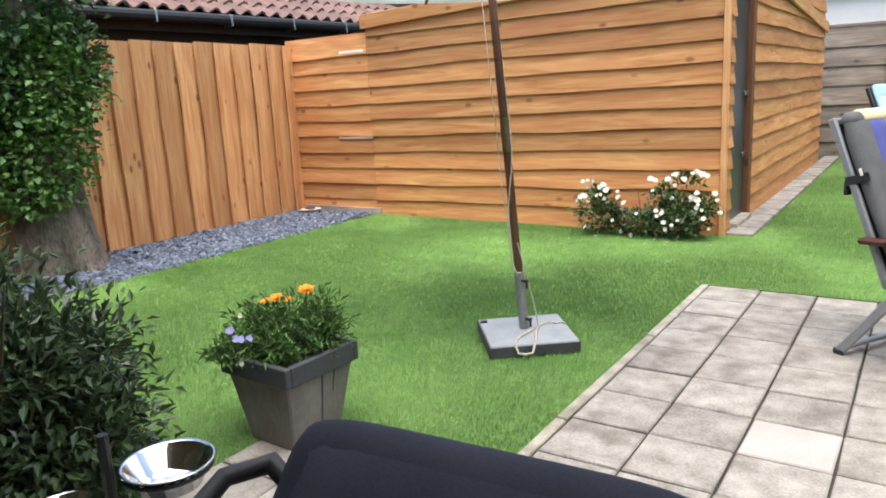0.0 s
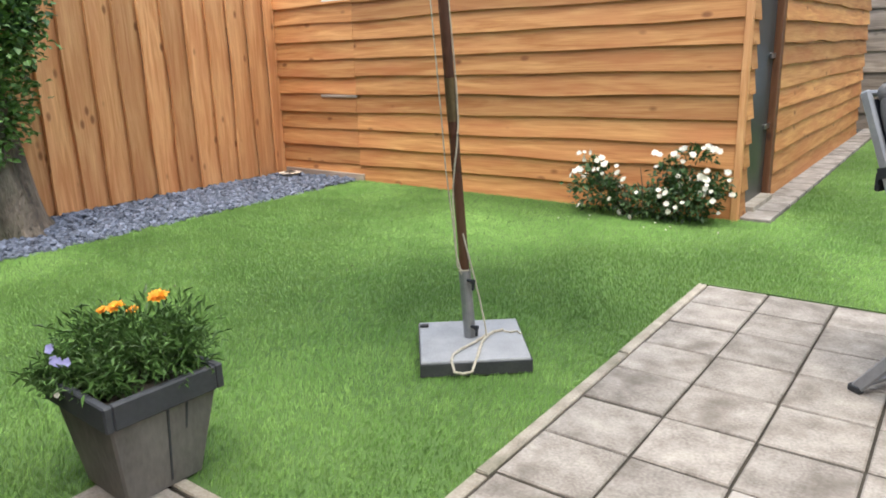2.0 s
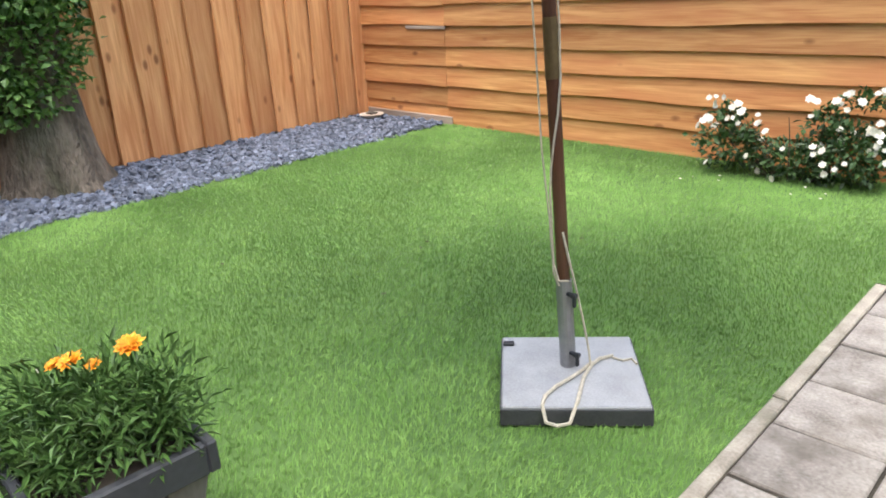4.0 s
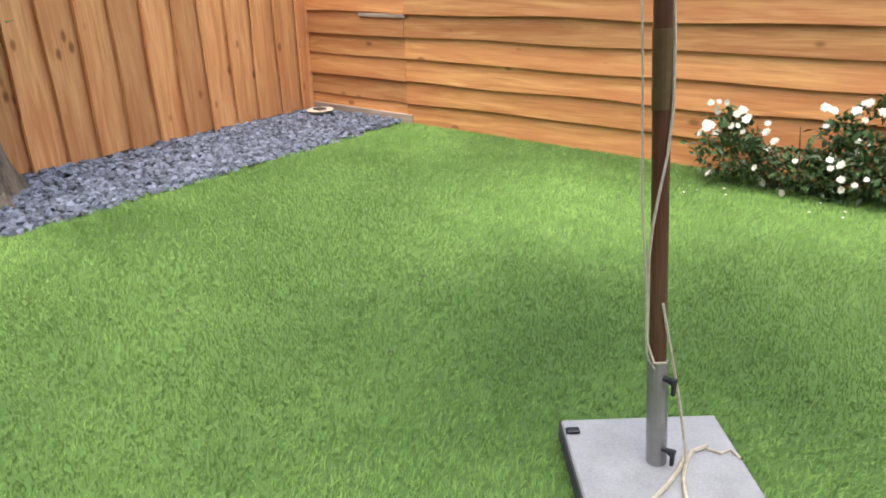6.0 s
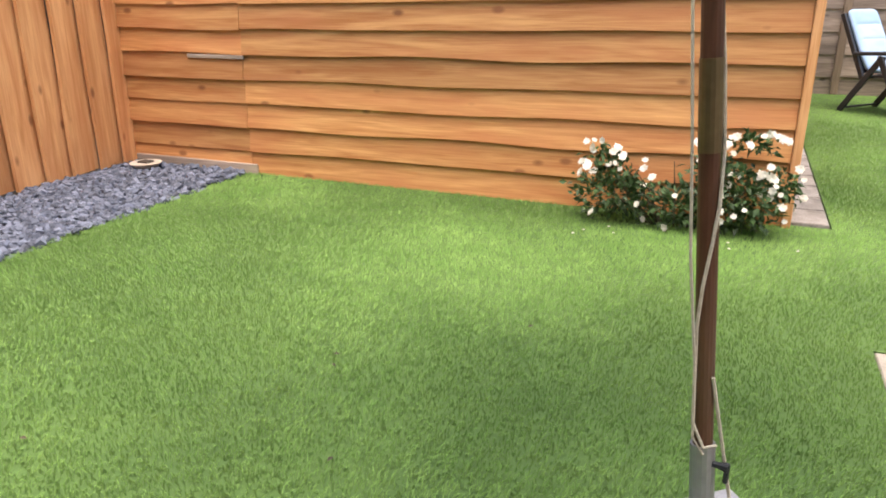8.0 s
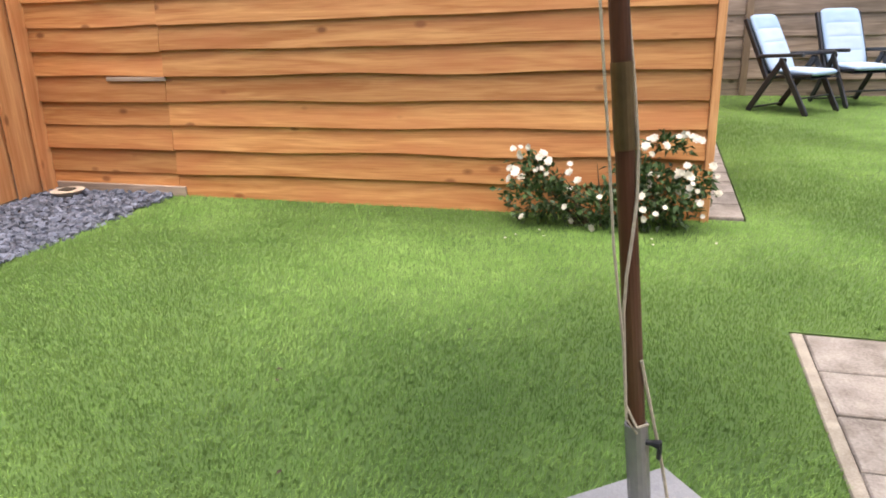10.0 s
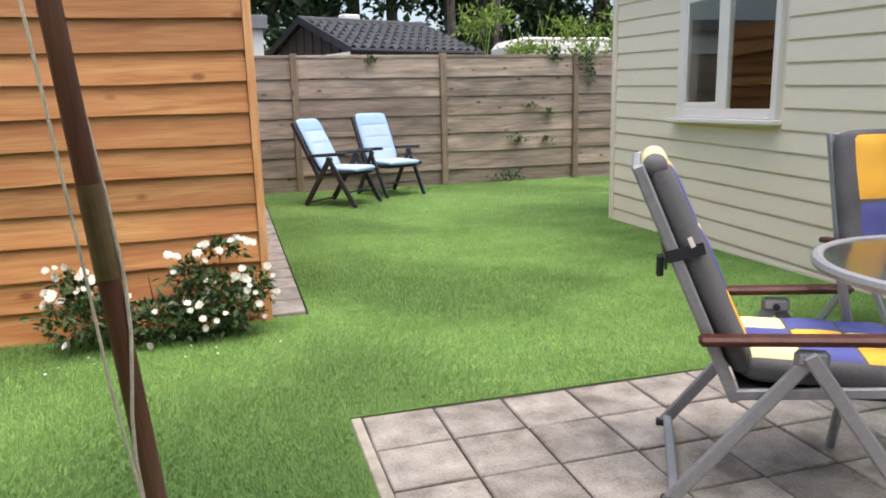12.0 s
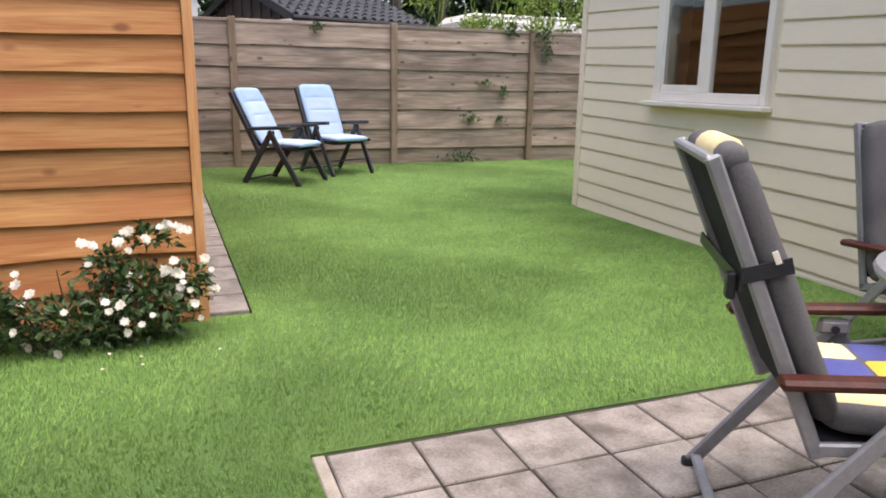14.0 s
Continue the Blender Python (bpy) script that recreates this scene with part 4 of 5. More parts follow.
def recliner(m, frame_mat, arm_mat, label, group, lean, pattern, seat_z=0.40, arm_z=0.56, back_len=0.74, width=0.54, straps=True, stout=1.0, plump=0.085, cover=(1.0, 0.05), pad_width=0.90, sewn=(0.96, 0.94)):
    """Folding garden recliner, facing its +x. pattern: colours of the cushion's squares, back then seat."""
    ch = thing("recliner_chair", m, label, "chair", group)
    half = width / 2
    hinge = Vector((-0.17, 0, seat_z - 0.03))
    back_dir = Vector((-math.sin(radians(lean)), 0, math.cos(radians(lean))))
    top = hinge + back_dir * back_len
    for s in (-1, 1):
        y = s * half
        part("back_stile", bar(hinge + Vector((0, y * 0.9, -0.03)), top + Vector((0, y * 0.9, 0)), 0.02 * stout, 0.034 * stout, 0.006, (0, 1, 0)), frame_mat, ch)
        part("rear_leg", bar((-0.34, y, 0.012), (0.02, y, arm_z - 0.035), 0.018 * stout, 0.042 * stout, 0.006, (0, 1, 0)), frame_mat, ch)
        part("front_leg", bar((0.33, y, 0.012), (0.0, y + s * 0.016, arm_z - 0.035), 0.018 * stout, 0.042 * stout, 0.006, (0, 1, 0)), frame_mat, ch)
        part("seat_rail", bar(hinge + Vector((-0.02, y * 0.9, -0.01)), (0.33, y * 0.9, seat_z + 0.01), 0.02, 0.032, 0.005, (0, 1, 0)), frame_mat, ch)
        arm = part("armrest", bar((-0.28, y, arm_z - 0.016), (0.24, y, arm_z + 0.016), 0.055, 0.026 * stout, 0.009, (0, 1, 0)), arm_mat, ch, "dark red-brown wooden armrest" if arm_mat is ARMWOOD else "")
        part("arm_plate", box((0.01, y, arm_z - 0.05), (0.09, 0.03, 0.05), 0.012), frame_mat, arm)
        part("pivot", tube([(0.01, y - 0.022, arm_z - 0.055), (0.01, y + 0.022, arm_z - 0.055)], 0.012, 10), BLACKPLASTIC, arm)
        for x in (-0.34, 0.33):
            part("foot_cap", box((x, y, 0.014), (0.05, 0.026, 0.028), 0.006), BLACKPLASTIC, ch)
    part("foot_bar", bar((-0.325, -half, 0.035), (-0.325, half, 0.035), 0.03, 0.018, 0.005), frame_mat, ch)
    part("front_bar", bar((0.22, -half, 0.17), (0.22, half, 0.17), 0.028, 0.018, 0.005), frame_mat, ch)
    part("top_bar", bar(top + Vector((0, -half * 0.9, -0.01)), top + Vector((0, half * 0.9, -0.01)), 0.03, 0.02, 0.006), frame_mat, ch)
    sling = part("back_sling", bar(hinge + back_dir * 0.03, hinge + back_dir * (back_len - 0.03), width * 0.86, 0.006, 0, (0, 1, 0)), NAVYCLOTH, ch, "dark woven mesh back")
    part("seat_sling", box((0.08, 0, seat_z - 0.028), (0.48, width * 0.86, 0.008)), NAVYCLOTH, ch)
    # cushion: squares sewn side by side
    nrow, ncol = len(pattern["back"]), len(pattern["back"][0])
    tilt = Matrix.Rotation(radians(-(90 - lean)) , 4, "Y")
    for where, rows in (("back_cushion", pattern["back"]), ("seat_cushion", pattern["seat"])):
        L = back_len * cover[0] if where == "back_cushion" else 0.50
        W = width * pad_width
        fit_l, fit_w = (sewn[0], 0.62) if where == "back_cushion" and pattern.get("fold") else sewn
        if where == "back_cushion":
            origin = hinge + back_dir * (L / 2 + cover[1])
            fwd = Vector((math.cos(radians(lean)), 0, math.sin(radians(lean))))
            base = Matrix.Translation(origin + fwd * (plump * 0.5)) @ Matrix((back_dir.to_4d() * 0 + Vector((*back_dir, 0)), Vector((0, 1, 0, 0)), Vector((*(back_dir.cross(Vector((0, 1, 0)))), 0)), Vector((0, 0, 0, 1)))).transposed()
        else:
            base = Matrix.Translation((0.09, 0, seat_z + 0.025))
        body = part(where, pad(L, W, plump, 2), pattern["edge"], ch, pattern.get("edge_label", ""), base, True)
        for i, row in enumerate(rows):
            for j, mat in enumerate(row):
                if mat is None:
                    continue
                side = -1 if where == "back_cushion" and back_dir.cross(Vector((0, 1, 0))).x < 0 else 1
                u0, v0 = -fit_l + 2 * fit_l * i / len(rows), -fit_w + 2 * fit_w * j / len(row)
                sq = sewn_square(u0, u0 + 2 * fit_l / len(rows), v0, v0 + 2 * fit_w / len(row), L, W, plump, 2, 0.35, side)
                part("cushion_square", sq, mat, body, "", None, True)
    if pattern.get("fold"):
        tp = hinge + back_dir * (back_len * cover[0] + cover[1] - 0.012) + Vector((math.cos(radians(lean)), 0, math.sin(radians(lean)))) * 0.042
        part("cushion_roll", tube([tp + Vector((0, width * f, 0)) for f in (-0.42, -0.39, -0.13, 0.13, 0.39, 0.42)], [0.02, 0.033, 0.036, 0.036, 0.033, 0.02], 14), pattern["edge"], ch, "rounded grey cushion top", None, True)
        part("cushion_fold", tube([tp + Vector((0, width * f, 0.004)) for f in (-0.30, -0.28, 0.10, 0.12)], [0.032, 0.0375, 0.0385, 0.032], 14), pattern["fold"], ch, "pale yellow folded cushion top", None, True)
    if straps:
        z0 = hinge + back_dir * 0.42
        part("strap", bar(z0 + Vector((-0.03, -half * 0.93, 0)), z0 + Vector((0.07, -half * 0.93, 0.03)), 0.006, 0.035, 0, (0, 1, 0)), BLACKPLASTIC, ch, "black cushion strap")
        part("strap", bar(z0 + Vector((-0.03, -half * 0.93, -0.02)), z0 + Vector((-0.03, half * 0.93, -0.02)), 0.03, 0.006, 0, (0, 0, 1)), BLACKPLASTIC, ch)
        part("buckle", box(z0 + Vector((-0.045, -half * 0.8, -0.03)), (0.02, 0.03, 0.06), 0.004), BLACKPLASTIC, ch)
        part("care_label", box(hinge + back_dir * 0.47 + Vector((0.055, -half * 0.93 - 0.004, 0)), (0.013, 0.003, 0.030), 0.001, Euler((0, radians(-lean), 0)).to_matrix()), WHITEPAINT, ch, "small white sewn label")
    return ch


Y_, B_, P_, G_ = YELLOWCLOTH, BLUECLOTH, PALECLOTH, GREYCLOTH
PATCH = {"edge": GREYCLOTH, "fold": PALECLOTH, "edge_label": "charcoal grey stuffed cushion",
         "back": [[Y_, B_, P_], [B_, P_, B_], [B_, Y_, P_]],
         "seat": [[P_, B_, P_], [B_, Y_, B_], [Y_, P_, B_]]}
PATCH_B = {"edge": GREYCLOTH, "edge_label": "charcoal grey stuffed cushion",
           "back": [[B_, P_], [Y_, B_]],
           "seat": [[B_, P_, B_, P_], [Y_, B_, Y_, B_], [B_, Y_, P_, B_]]}
SKY = {"edge": SKYCLOTH, "edge_label": "light blue cushion", "back": [[ICECLOTH], [ICECLOTH], [ICECLOTH], [SKYCLOTH]], "seat": [[ICECLOTH], [ICECLOTH]]}
PLAIN = {"edge": NAVYCLOTH, "edge_label": "smooth dark blue-grey cushion", "back": [[NAVYCLOTH]], "seat": [[NAVYCLOTH]]}

recliner(pose(0.17, 3.93, 0, 0, 0, -31), ALU, ARMWOOD, "grey aluminium recliner with a yellow and blue patchwork cushion", "recliners round the table", 24.5, PATCH, 0.385, 0.525, 0.70, plump=0.085, cover=(0.95, 0.02), sewn=(0.92, 0.84))
recliner(pose(1.42, 4.56, 0, 0, 0, -98), ALU, ARMWOOD, "grey recliner with yellow and blue patchwork cushion behind the table", "recliners round the table", 14, PATCH_B, 0.385, 0.525, 0.66, straps=False, plump=0.10, cover=(1.0, 0.0), pad_width=0.98, sewn=(0.96, 0.76))
recliner(pose(-0.16, 10.82, 0, 0, 0, -41), BLACKPLASTIC, BLACKPLASTIC, "black folding garden chair with light blue cushion by the fence", "blue garden chairs", 29, SKY, 0.40, 0.60, 0.68, 0.58, False, 1.5, 0.06, (1.0, 0.03), 0.80)
recliner(pose(0.56, 11.48, 0, 0, 0, -67), BLACKPLASTIC, BLACKPLASTIC, "black folding garden chair with light blue cushion by the fence", "blue garden chairs", 25, SKY, 0.40, 0.60, 0.70, 0.58, False, 1.5, 0.06, (1.0, 0.03), 0.84)

# reclined black chair close to the paving edge
black_chair = recliner(pose(-0.394, 0.78, 0, 0, 0, -86), BLACKMETAL, BLACKPLASTIC, "black metal garden chair with smooth dark blue-grey cushion", "", 40, PLAIN, 0.30, 0.52, 0.50, 0.66, False, 1.0, 0.13)
part("arm_hinge", tube([(-0.44, -0.30, 0.60), (-0.45, -0.37, 0.645), (-0.40, -0.42, 0.635), (-0.30, -0.43, 0.585), (-0.12, -0.42, 0.545), (0.2, -0.40, 0.53)], [0.014, 0.018, 0.016, 0.018, 0.016, 0.016], 10), BLACKMETAL, black_chair, "black bent arm bracket", None, True)

# ---- round table ----
table = thing("round_table", pose(0.81, 3.80, 0), "round glass-topped garden table with grey metal rim", "table")
TABLEGLASS = glass_material("table_glass", (0.72, 0.80, 0.80), 0.12)
_seg = 40
_bm = bmesh.new()
bmesh.ops.create_cone(_bm, cap_ends=True, segments=_seg, radius1=0.475, radius2=0.475, depth=0.006)
part("glass_top", _bm, TABLEGLASS, table, "frosted glass top", pose(0, 0, 0.640))
part("rim", tube([(0.49 * math.cos(2 * math.pi * k / _seg), 0.49 * math.sin(2 * math.pi * k / _seg), 0.632) for k in range(_seg)], 0.021, 8, True), ALU, table, "grey metal rim")
for k in range(4):
    a = math.pi / 4 + k * math.pi / 2 + 0.3
    c, s = math.cos(a), math.sin(a)
    part("leg", tube([(0.44 * c, 0.44 * s, 0.625), (0.38 * c, 0.38 * s, 0.35), (0.42 * c, 0.42 * s, 0.01)], 0.015, 8), ALU, table)
part("lower_ring", tube([(0.385 * math.cos(2 * math.pi * k / 24), 0.385 * math.sin(2 * math.pi * k / 24), 0.32) for k in range(24)], 0.008, 6, True), ALU, table)

# ---- feeding bowls on a stand ----
stand = thing("bowl_stand", pose(-1.50, 1.48, 0, 0, 0, 125), "black metal stand holding two steel pet bowls", "pet bowls")
part("post", tube([(-0.02, 0.14, 0), (-0.02, 0.14, 0.42)], 0.014, 8), BLACKMETAL, stand)
part("foot", box((-0.02, 0.14, 0.008), (0.22, 0.16, 0.016), 0.004), BLACKMETAL, stand)
for y in (0.0, 0.28):
    part("ring", tube([(0.105 * math.cos(2 * math.pi * k / 24) , y + 0.105 * math.sin(2 * math.pi * k / 24), 0.315 - 0.45 * y) for k in range(24)], 0.005, 6, True), BLACKMETAL, stand)
    _bm = bmesh.new()
    prof = [(0.0, -0.055), (0.055, -0.055), (0.075, -0.045), (0.103, 0.012), (0.112, 0.016), (0.115, 0.013), (0.105, 0.006), (0.078, -0.05), (0.055, -0.06), (0.0, -0.06)]
    rings = []
    for r, z in prof:
        rings.append([_bm.verts.new((r * math.cos(2 * math.pi * k / 28), r * math.sin(2 * math.pi * k / 28), z)) for k in range(28)])
    for a, c in zip(rings, rings[1:]):
        for k in range(28):
            _bm.faces.new((a[k], a[(k + 1) % 28], c[(k + 1) % 28], c[k]))
    bmesh.ops.remove_doubles(_bm, verts=_bm.verts[:], dist=0.0002)
    part("bowl", _bm, CHROME, stand, "polished stainless steel bowl", pose(0, y, 0.32 - 0.45 * y), True)

# ---- dry leaf bits on the turf ----
_bit = mesh_of("leaf_bit", [(-0.012, 0, 0), (0, -0.006, 0.003), (0.013, 0.001, 0.001), (0, 0.007, 0.004)], [(0, 1, 2), (0, 2, 3)], TWIG)
for x, y, a in ((-2.75, 4.05, 20), (-2.47, 3.53, 75), (-2.72, 3.98, 130), (-3.30, 3.30, 10), (-2.2, 4.5, 60), (-0.35, 5.6, 40), (0.4, 6.3, 100)):
    ob = new("dry_leaf", _bit)
    ob.matrix_basis = pose(x, y, 0.014, 4, 3, a)
    tagged(ob, "tiny dark dry leaf lying on the turf", "leaf", "dry leaves on the lawn")

# ---- dish on the slate, strips on the boards ----
dish = thing("dish", pose(-5.42, 6.02, 0.012), "small pale round dish lying on the slate chips", "dish")
_bm = bmesh.new()
bmesh.ops.create_cone(_bm, cap_ends=True, segments=20, radius1=0.07, radius2=0.11, depth=0.035)
part("plate", _bm, surface("earthenware", (0.50, 0.42, 0.34), (0.66, 0.58, 0.48), 0.7, 12, (1, 1, 1), 60, 0.1, vary=0.0), dish, "", pose(0, 0, 0.02))
part("contents", box((0, 0, 0.042), (0.09, 0.08, 0.014), 0.006), SOIL, dish)
for x, z, l, mt in ((-4.88, 0.772, 0.46, GREYWOOD_X), (-4.86, 1.62, 0.32, WHITEPAINT)):
    tagged(part("batten_strip", box((x, SHED_Y - 0.028, z), (l, 0.012, 0.026), 0.003), mt), "thin pale strip on the boards", "batten")
tagged(part("border_board", box((-5.13, SHED_Y - 0.045, 0.022), (1.06, 0.022, 0.085), 0.004), GREYWOOD_X), "dark damp board edging the slate chips", "board")

# ---- neighbours ----
DARKTILE = surface("dark_roof_tile", (0.03, 0.032, 0.036), (0.075, 0.078, 0.085), 0.65, 5, (1, 1, 1), 40, 0.2, per="island", vary=0.2)
REDTILE = surface("brown_roof_tile", (0.13, 0.075, 0.06), (0.24, 0.14, 0.115), 0.8, 5, (1, 1, 1), 40, 0.2, per="island", vary=0.22)


def pantiles(name, origin, along, up, across, courses, material, parent, w=0.22, h=0.32):
    """Rows of curved, overlapping roof tiles; along runs with the eave and up climbs the slope."""
    along, up = Vector(along).normalized(), Vector(up).normalized()
    n = along.cross(up).normalized()
    if n.z < 0:
        n = -n
    o = Vector(origin)
    verts, faces = [], []
    for j in range(courses):
        for i in range(across):
            b = len(verts)
            for t in (0, 1):
                for k in range(6):
                    a = k / 5
                    hump = 0.035 * math.sin(a * 2 * math.pi) + 0.03
                    verts.append(o + along * (w * (i + a)) + up * (h * (j + t * 1.12)) + n * (hump + 0.035 * (1 - t)))
            faces += [(b + k, b + k + 1, b + k + 7, b + k + 6) for k in range(5)]
            b2 = len(verts)
            for k in range(6):
                verts.append(verts[b + k] - n * 0.025)
            faces += [(b + k + 1, b + k, b2 + k, b2 + k + 1) for k in range(5)]
    ob = new(name, mesh_of(name, verts, faces, material))
    ob.parent = parent
    tagged(ob, kind="stuff")
    return ob


nhouse = thing("neighbour_house", None, "low neighbouring house with brown tiled roof and dark gutter", "house")
BROWNBOARD = surface("dark_eave", (0.02, 0.014, 0.01), (0.045, 0.032, 0.024), 0.8, 4, (1, 1, 1), 40, 0.1, vary=0.0)
# shade between fence top and gutter is put into this wall's colour
part("wall", box((-9.2, 5.6, 0.98), (4.6, 9.0, 2.0)), BROWNBOARD, nhouse, "wall coloured near-black as the shaded gap under the eave")
part("eave_board", box((-6.72, 5.6, 2.02), (0.04, 9.4, 0.14)), BROWNBOARD, nhouse)
_up = Vector((-1, 0, 0.5)).normalized()
pantiles("roof_tiles", (-6.58, 0.9, 2.12), (0, 1, 0), _up, 43, 16, REDTILE, nhouse)
part("roof_deck", bar((-6.62, 5.6, 2.06), Vector((-6.62, 5.6, 2.06)) + _up * 5.2, 9.4, 0.05, 0, (0, 1, 0)), BROWNBOARD, nhouse)
part("gutter", tube([(-6.53, 0.9, 2.06), (-6.53, 10.3, 2.10)], 0.055, 10), BLACKMETAL, nhouse, "dark gutter with pale brackets")
for k in range(10):
    part("gutter_bracket", box((-6.53, 1.4 + 0.95 * k, 2.07), (0.13, 0.025, 0.125), 0.004), STEEL, nhouse)
part("wall_end", box((-9.3, 10.25, 1.4), (4.8, 0.1, 2.8)), BROWNBOARD, nhouse)

garage = thing("neighbour_outbuilding", pose(0.90, 16.5, 0, 0, 0, 20), "outbuilding with dark tiled gable roof behind the fence", "building")
part("wall", box((1.55, 2.0, 1.05), (2.9, 3.7, 2.14)), WHITEPAINT, garage, "white wall")
pantiles("roof_tiles", (-0.02, -0.1, 2.19), (1, 0, 0), Vector((0, 2.0, 0.70)), 15, 7, DARKTILE, garage, 0.214, 0.30)
pantiles("roof_tiles", (-0.02, 4.1, 2.19), (1, 0, 0), Vector((0, -2.0, 0.70)), 15, 7, DARKTILE, garage, 0.214, 0.30)
for y0 in (-0.16, 4.16):
    part("barge_board", bar((-0.05, y0, 2.16), (-0.05, 2.0, 2.93), 0.04, 0.15, 0.004, (1, 0, 0)), BLACKMETAL, garage, "black barge board")
_bm = bmesh.new()
_tri = [[_bm.verts.new((x, y, z)) for y, z in ((0.0, 2.12), (4.0, 2.12), (2.0, 2.84))] for x in (0.04, 0.12)]
_bm.faces.new(_tri[0])
_bm.faces.new(_tri[1][::-1])
for k in range(3):
    _bm.faces.new((_tri[0][k], _tri[1][k], _tri[1][(k + 1) % 3], _tri[0][(k + 1) % 3]))
part("gable", _bm, BROWNBOARD, garage, "dark boarded gable")
for k in range(9):
    part("gable_batten", box((0.025, 0.4 + 0.4 * k, 2.16 + 0.30 * (1 - abs(k - 4) / 4.5)), (0.03, 0.04, 0.06 + 0.58 * (1 - abs(k - 4) / 4.5)), 0.003), BROWNBOARD, garage)
part("ridge", tube([(-0.06, 2.0, 2.95), (3.25, 2.0, 2.95)], 0.07, 8), DARKTILE, garage)
part("gutter", tube([(-0.06, -0.17, 2.17), (3.25, -0.17, 2.17)], 0.05, 8), BLACKMETAL, garage)
part("gable_fascia", box((-0.07, 2.0, 2.10), (0.05, 4.3, 0.08), 0.004), WHITEPAINT, garage, "white board under the gable")
part("roof_vent", box((1.30, 2.25, 3.0), (0.42, 0.3, 0.26), 0.03), WHITEPAINT, garage, "white roof vent box")

block = thing("neighbour_flat_building", None, "white flat-roofed building with grey roof edge", "building")
part("wall", box((-4.1, 21.0, 1.36), (7.0, 5.4, 2.74)), WHITEPAINT, block, "white wall")
part("roof_edge", box((-4.1, 21.0, 2.87), (7.2, 5.7, 0.27), 0.01), surface("grey_roof_edge", (0.17, 0.175, 0.18), (0.25, 0.255, 0.26), 0.7, 4, (1, 1, 1), 40, 0.1, vary=0.0), block, "grey corrugated roof edge")
van = thing("caravan", None, "white caravan standing beyond the fence", "caravan")
part("body", box((8.2, 20.5, 1.45), (5.2, 2.2, 2.5), 0.18), WHITEPAINT, van)
part("roof_rail", box((8.2, 19.45, 2.63), (5.0, 0.05, 0.05), 0.01), STEEL, van)
for x in (6.8, 8.6):
    part("side_window", box((x, 19.385, 1.75), (0.9, 0.02, 0.55), 0.006), BLACKPLASTIC, van)
for x in (8.0, 8.7):
    part("wheel", tube([(x, 19.36, 0.28), (x, 19.55, 0.28)], 0.3, 18), BLACKPLASTIC, van)

bamboo = thing("bamboo", pose(4.1, 13.1, 0), "bright yellow-green bamboo growing behind the fence", "bamboo")
_g = np.random.default_rng(61)
for k in range(26):
    x, y, h = _g.uniform(-1.9, 1.7), _g.uniform(-0.3, 0.6), _g.uniform(1.9, 2.7)
    part("cane", tube([(x, y, 0), (x + _g.uniform(-0.1, 0.1), y, h * 0.6), (x + _g.uniform(-0.25, 0.25), y - _g.uniform(0, 0.2), h)], [0.012, 0.01, 0.004], 5), BAMBOO, bamboo)
foliage("leaves", [((_g.uniform(-1.9, 1.7), _g.uniform(-0.5, 0.5), _g.uniform(1.75, 2.5)), (0.28, 0.25, 0.22), 70) for _ in range(34)], 0.12, BAMBOO, bamboo, 62, 0.22, shell=0.1)
creeper = thing("creeper", pose(3.4, 12.215, 0), "patchy climbing plant hanging over the weathered fence", "creeper")
foliage("leaves", [((-0.15, 0, 1.82), (0.12, 0.05, 0.12), 90), ((0.35, -0.02, 1.75), (0.22, 0.05, 0.16), 130), ((0.42, 0, 1.5), (0.10, 0.05, 0.2), 60), ((-0.55, 0, 1.10), (0.12, 0.04, 0.05), 40), ((-0.25, 0, 0.98), (0.08, 0.04, 0.12), 40), ((-0.75, 0, 0.62), (0.20, 0.05, 0.06), 60), ((-0.3, 0, 0.60), (0.12, 0.05, 0.05), 40), ((-2.9, 0, 1.76), (0.12, 0.04, 0.08), 60), ((-0.9, -0.04, 0.08), (0.35, 0.06, 0.08), 130)], 0.05, IVYDARK, creeper, 63, 0.7, shell=0.1)


def far_tree(x, y, h, spread, seed, low=0.22):
    g = np.random.default_rng(seed)
    t = thing("tree", pose(x, y, 0), "tall dark green leafy tree beyond the gardens", "tree", "background trees")
    part("trunk", tube([(0, 0, 0), (g.uniform(-0.2, 0.2), 0, h * 0.5), (g.uniform(-0.4, 0.4), 0.1, h * 0.9)], [0.22, 0.15, 0.05], 8), BARK, t)
    blobs = []
    for _ in range(15):
        a, r, z = g.uniform(0, 6.3), g.uniform(0.1, 0.8) * spread, g.uniform(low, 0.95) * h
        c = (math.cos(a) * r, math.sin(a) * r, z)
        part("limb", tube([(0, 0, z * 0.75), c], [0.06, 0.02], 5), BARK, t)
        blobs.append((c, (spread * 0.45, spread * 0.45, h * 0.11), 330))
    foliage("crown", blobs, 0.30, TREELEAF, t, seed + 1, 0.6, shell=0.1)


for k, (x, y, h, sp) in enumerate(((-4.5, 27, 9, 2.6), (0.2, 25.5, 8, 2.7), (3.6, 24.5, 9, 2.8), (7.2, 26.5, 8, 2.7), (11, 25, 9, 2.8), (14.5, 27, 9, 3.0), (-9, 28, 9, 3.0))):
    far_tree(x, y, h, sp, 900 + 10 * k)
for k, x in enumerate((-1.6, 0.9, 2.6, 3.9, 5.4, 7.0, 8.9, 11.2)):
    far_tree(x, 24.3 + 0.5 * ((k * 5) % 4), 13, 2.2, 1100 + 10 * k, 0.5)

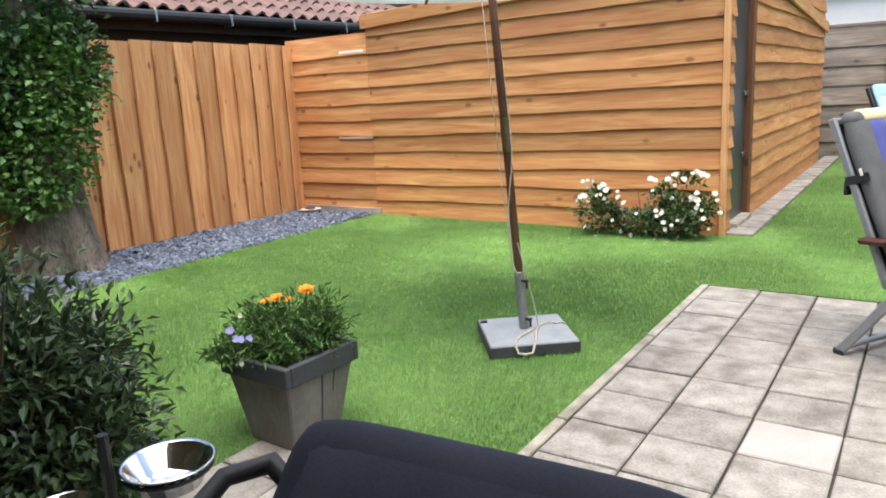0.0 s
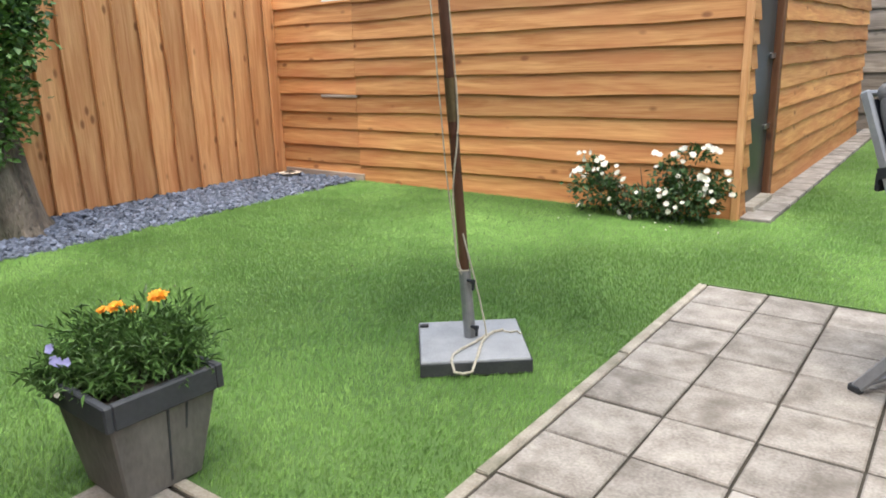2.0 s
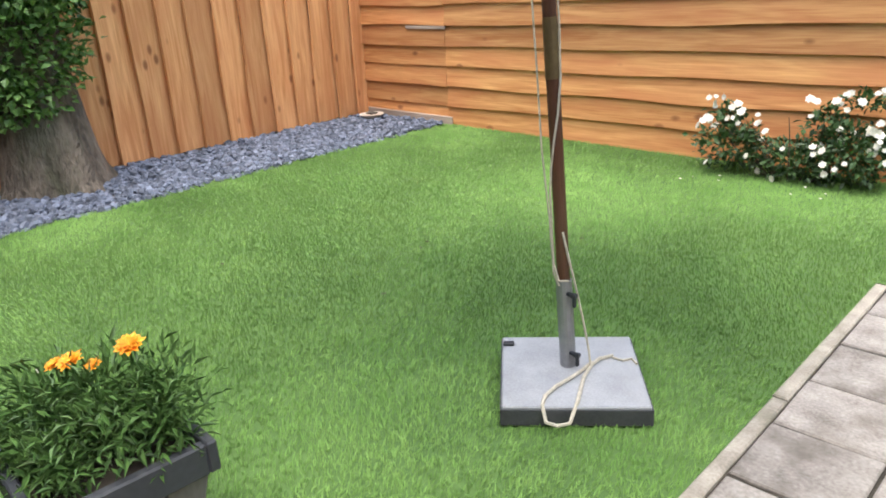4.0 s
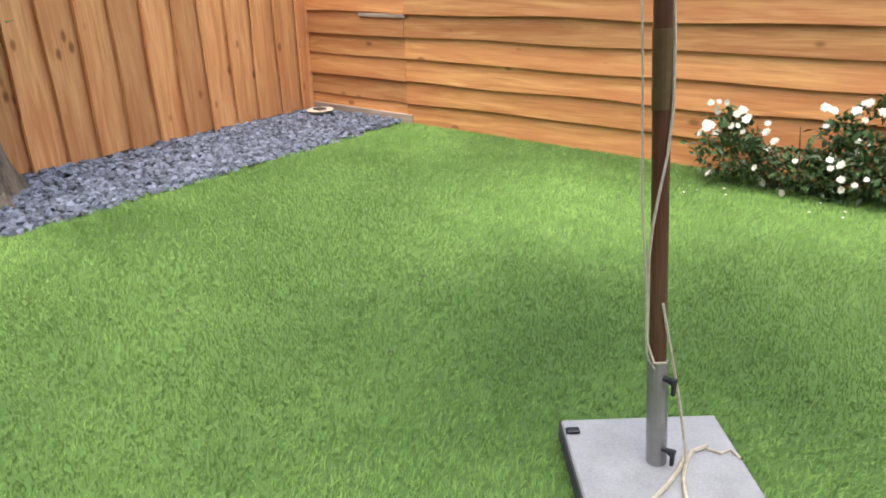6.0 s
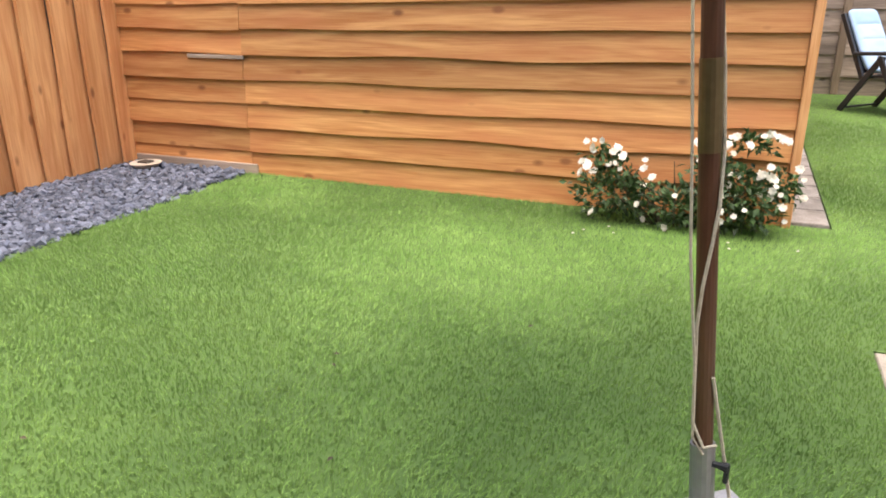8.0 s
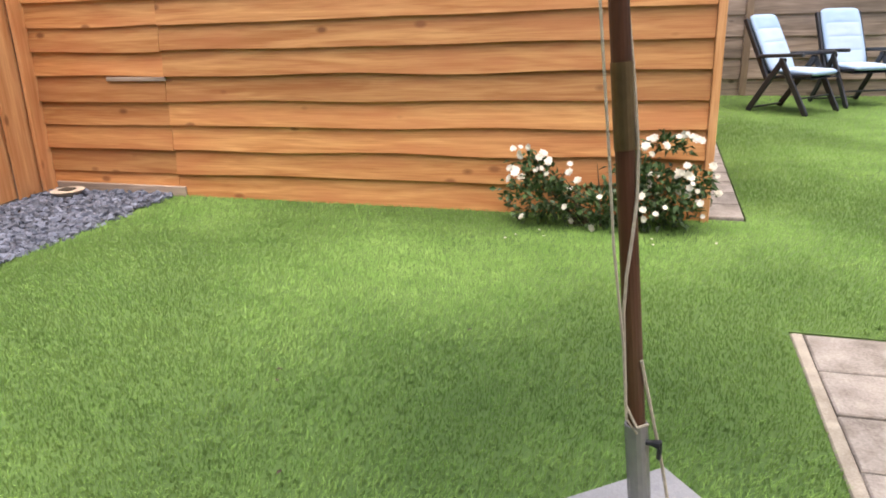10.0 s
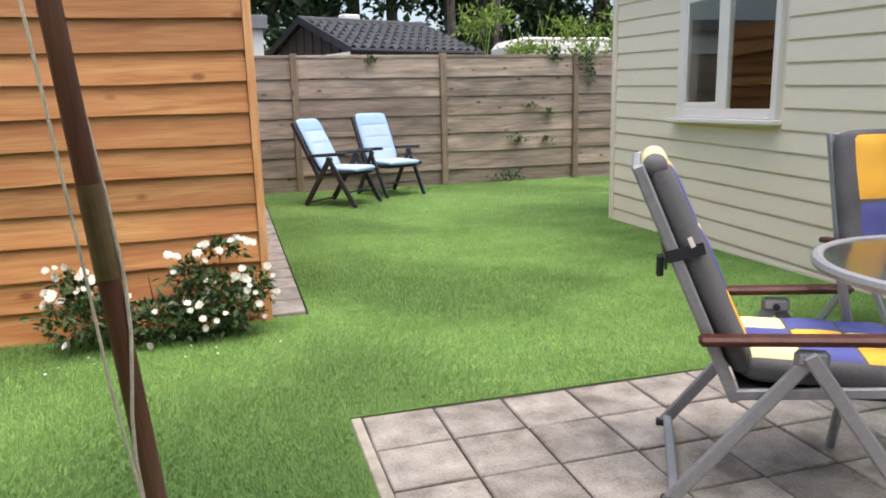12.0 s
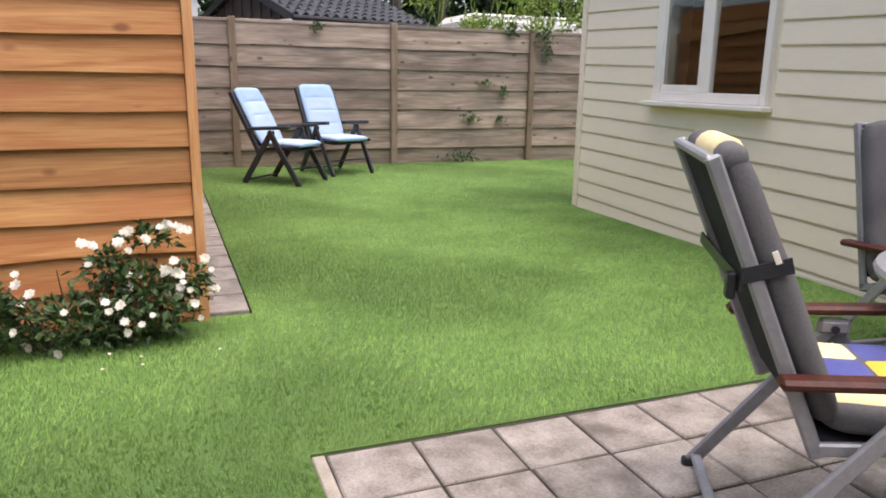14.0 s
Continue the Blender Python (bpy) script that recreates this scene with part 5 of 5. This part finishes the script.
# plain unseen wall and eave closing the garden behind the start, added for shade
shade_wall = thing("shade_wall_south", None, "plain weathered board wall, unseen, added to close and shade the terrace", "wall", kind="structure")
for k in range(17):
    part("board", box((-1.80, -0.30, 0.08 + 0.16 * k), (7.8, 0.03, 0.155), 0.004), GREYWOOD_X, shade_wall)
part("eave", box((-1.80, 0.33, 2.76), (7.8, 1.34, 0.05), 0.004), GREYWOOD_X, shade_wall)

# ---- paving ----
patio = thing("pavement", None, "grey-pink concrete paving tiles with sandy joints", "paving", kind="structure")
part("bed", box((0.59, 0.9, -0.039), (3.22, 7.76, 0.06)), MORTAR, patio)
part("bed", box((-1.475, -0.36, -0.039), (0.85, 5.22, 0.06)), MORTAR, patio)


def tile_mesh(name, sx, sy, material, seed, h=0.05):
    g = np.random.default_rng(seed)
    bm = box((0, 0, -h / 2), (sx, sy, h))
    top = [e for e in bm.edges if all(v.co.z > -0.001 for v in e.verts)]
    bmesh.ops.bevel(bm, geom=top, offset=0.005, segments=1, affect="EDGES")
    for v in bm.verts:
        v.co.x += g.uniform(-0.0015, 0.0015)
        v.co.y += g.uniform(-0.0015, 0.0015)
    me = bpy.data.meshes.new(name)
    bm.to_mesh(me)
    bm.free()
    me.materials.append(material)
    return me


TILE_PALE = surface("pale_concrete_tile", (0.34, 0.31, 0.285), (0.45, 0.415, 0.385), 0.9, 5, (1, 1, 1), 130, 0.3, vary=0.05, stain=(0.33, 0.29, 0.26), stain_amount=0.4, depth=0.004)
_tiles = [tile_mesh("tile", 0.275, 0.270, TILE, 700 + k) for k in range(5)]
_pale = tile_mesh("tile", 0.275, 0.270, TILE_PALE, 720)
TX0, TY0, TP, TQ = PATIO_X + 0.042, PATIO_Y - 0.025, 0.2845, 0.2800
for i in range(12):
    for j in range(26):
        x, y = TX0 + TP * (i + 0.5), TY0 - TQ * (j + 0.5)
        if x > HOUSE_X - 0.1 or y < -0.28:
            continue
        me = _pale if (i, j) == (2, 6) else _tiles[int(rng.integers(5))]
        shared("tile", me, patio, pose(x, y, rng.uniform(-0.002, 0.002), rng.uniform(-0.25, 0.25), rng.uniform(-0.25, 0.25), rng.uniform(-0.4, 0.4)))
for i in range(3):
    for j in range(16):
        x, y = PATIO_X - 0.005 - TP * (i + 0.5), STRIP_Y - 0.055 - TQ * (j + 0.5)
        if y < -0.28:
            continue
        shared("tile", _tiles[int(rng.integers(5))], patio, pose(x, y, rng.uniform(-0.002, 0.002), 0, 0, rng.uniform(-0.4, 0.4)))
_kerb = tile_mesh("edging_stone", 0.042, 0.99, KERB, 730, 0.12)
for j in range(3):
    shared("edging_stone", _kerb, patio, pose(PATIO_X + 0.019, PATIO_Y - 0.022 - 0.5 - 1.0 * j, 0.004, 0, 0, rng.uniform(-0.3, 0.3)))
for i in range(1):
    shared("edging_stone", _kerb, patio, pose(PATIO_X - 0.40 - 1.0 * i, STRIP_Y - 0.025, 0.003, 0, 0, 90))
_top = tile_mesh("edging_stone", 0.022, 0.99, KERB, 731, 0.12)
for i in range(3):
    shared("edging_stone", _top, patio, pose(PATIO_X + 0.5 + 1.0 * i, PATIO_Y - 0.008, -0.012, 0, 0, 90))

path = thing("shed_path", None, "narrow strip of concrete tiles along the shed", "paving", kind="structure")
_slab = tile_mesh("tile", 0.195, 0.278, TILE, 740)
for j in range(20):
    shared("tile", _slab, path, pose(SHED_X + 0.128, SHED_Y + 0.17 + 0.298 * j, 0.012, rng.uniform(-0.4, 0.4), rng.uniform(-0.4, 0.4), rng.uniform(-0.6, 0.6)))
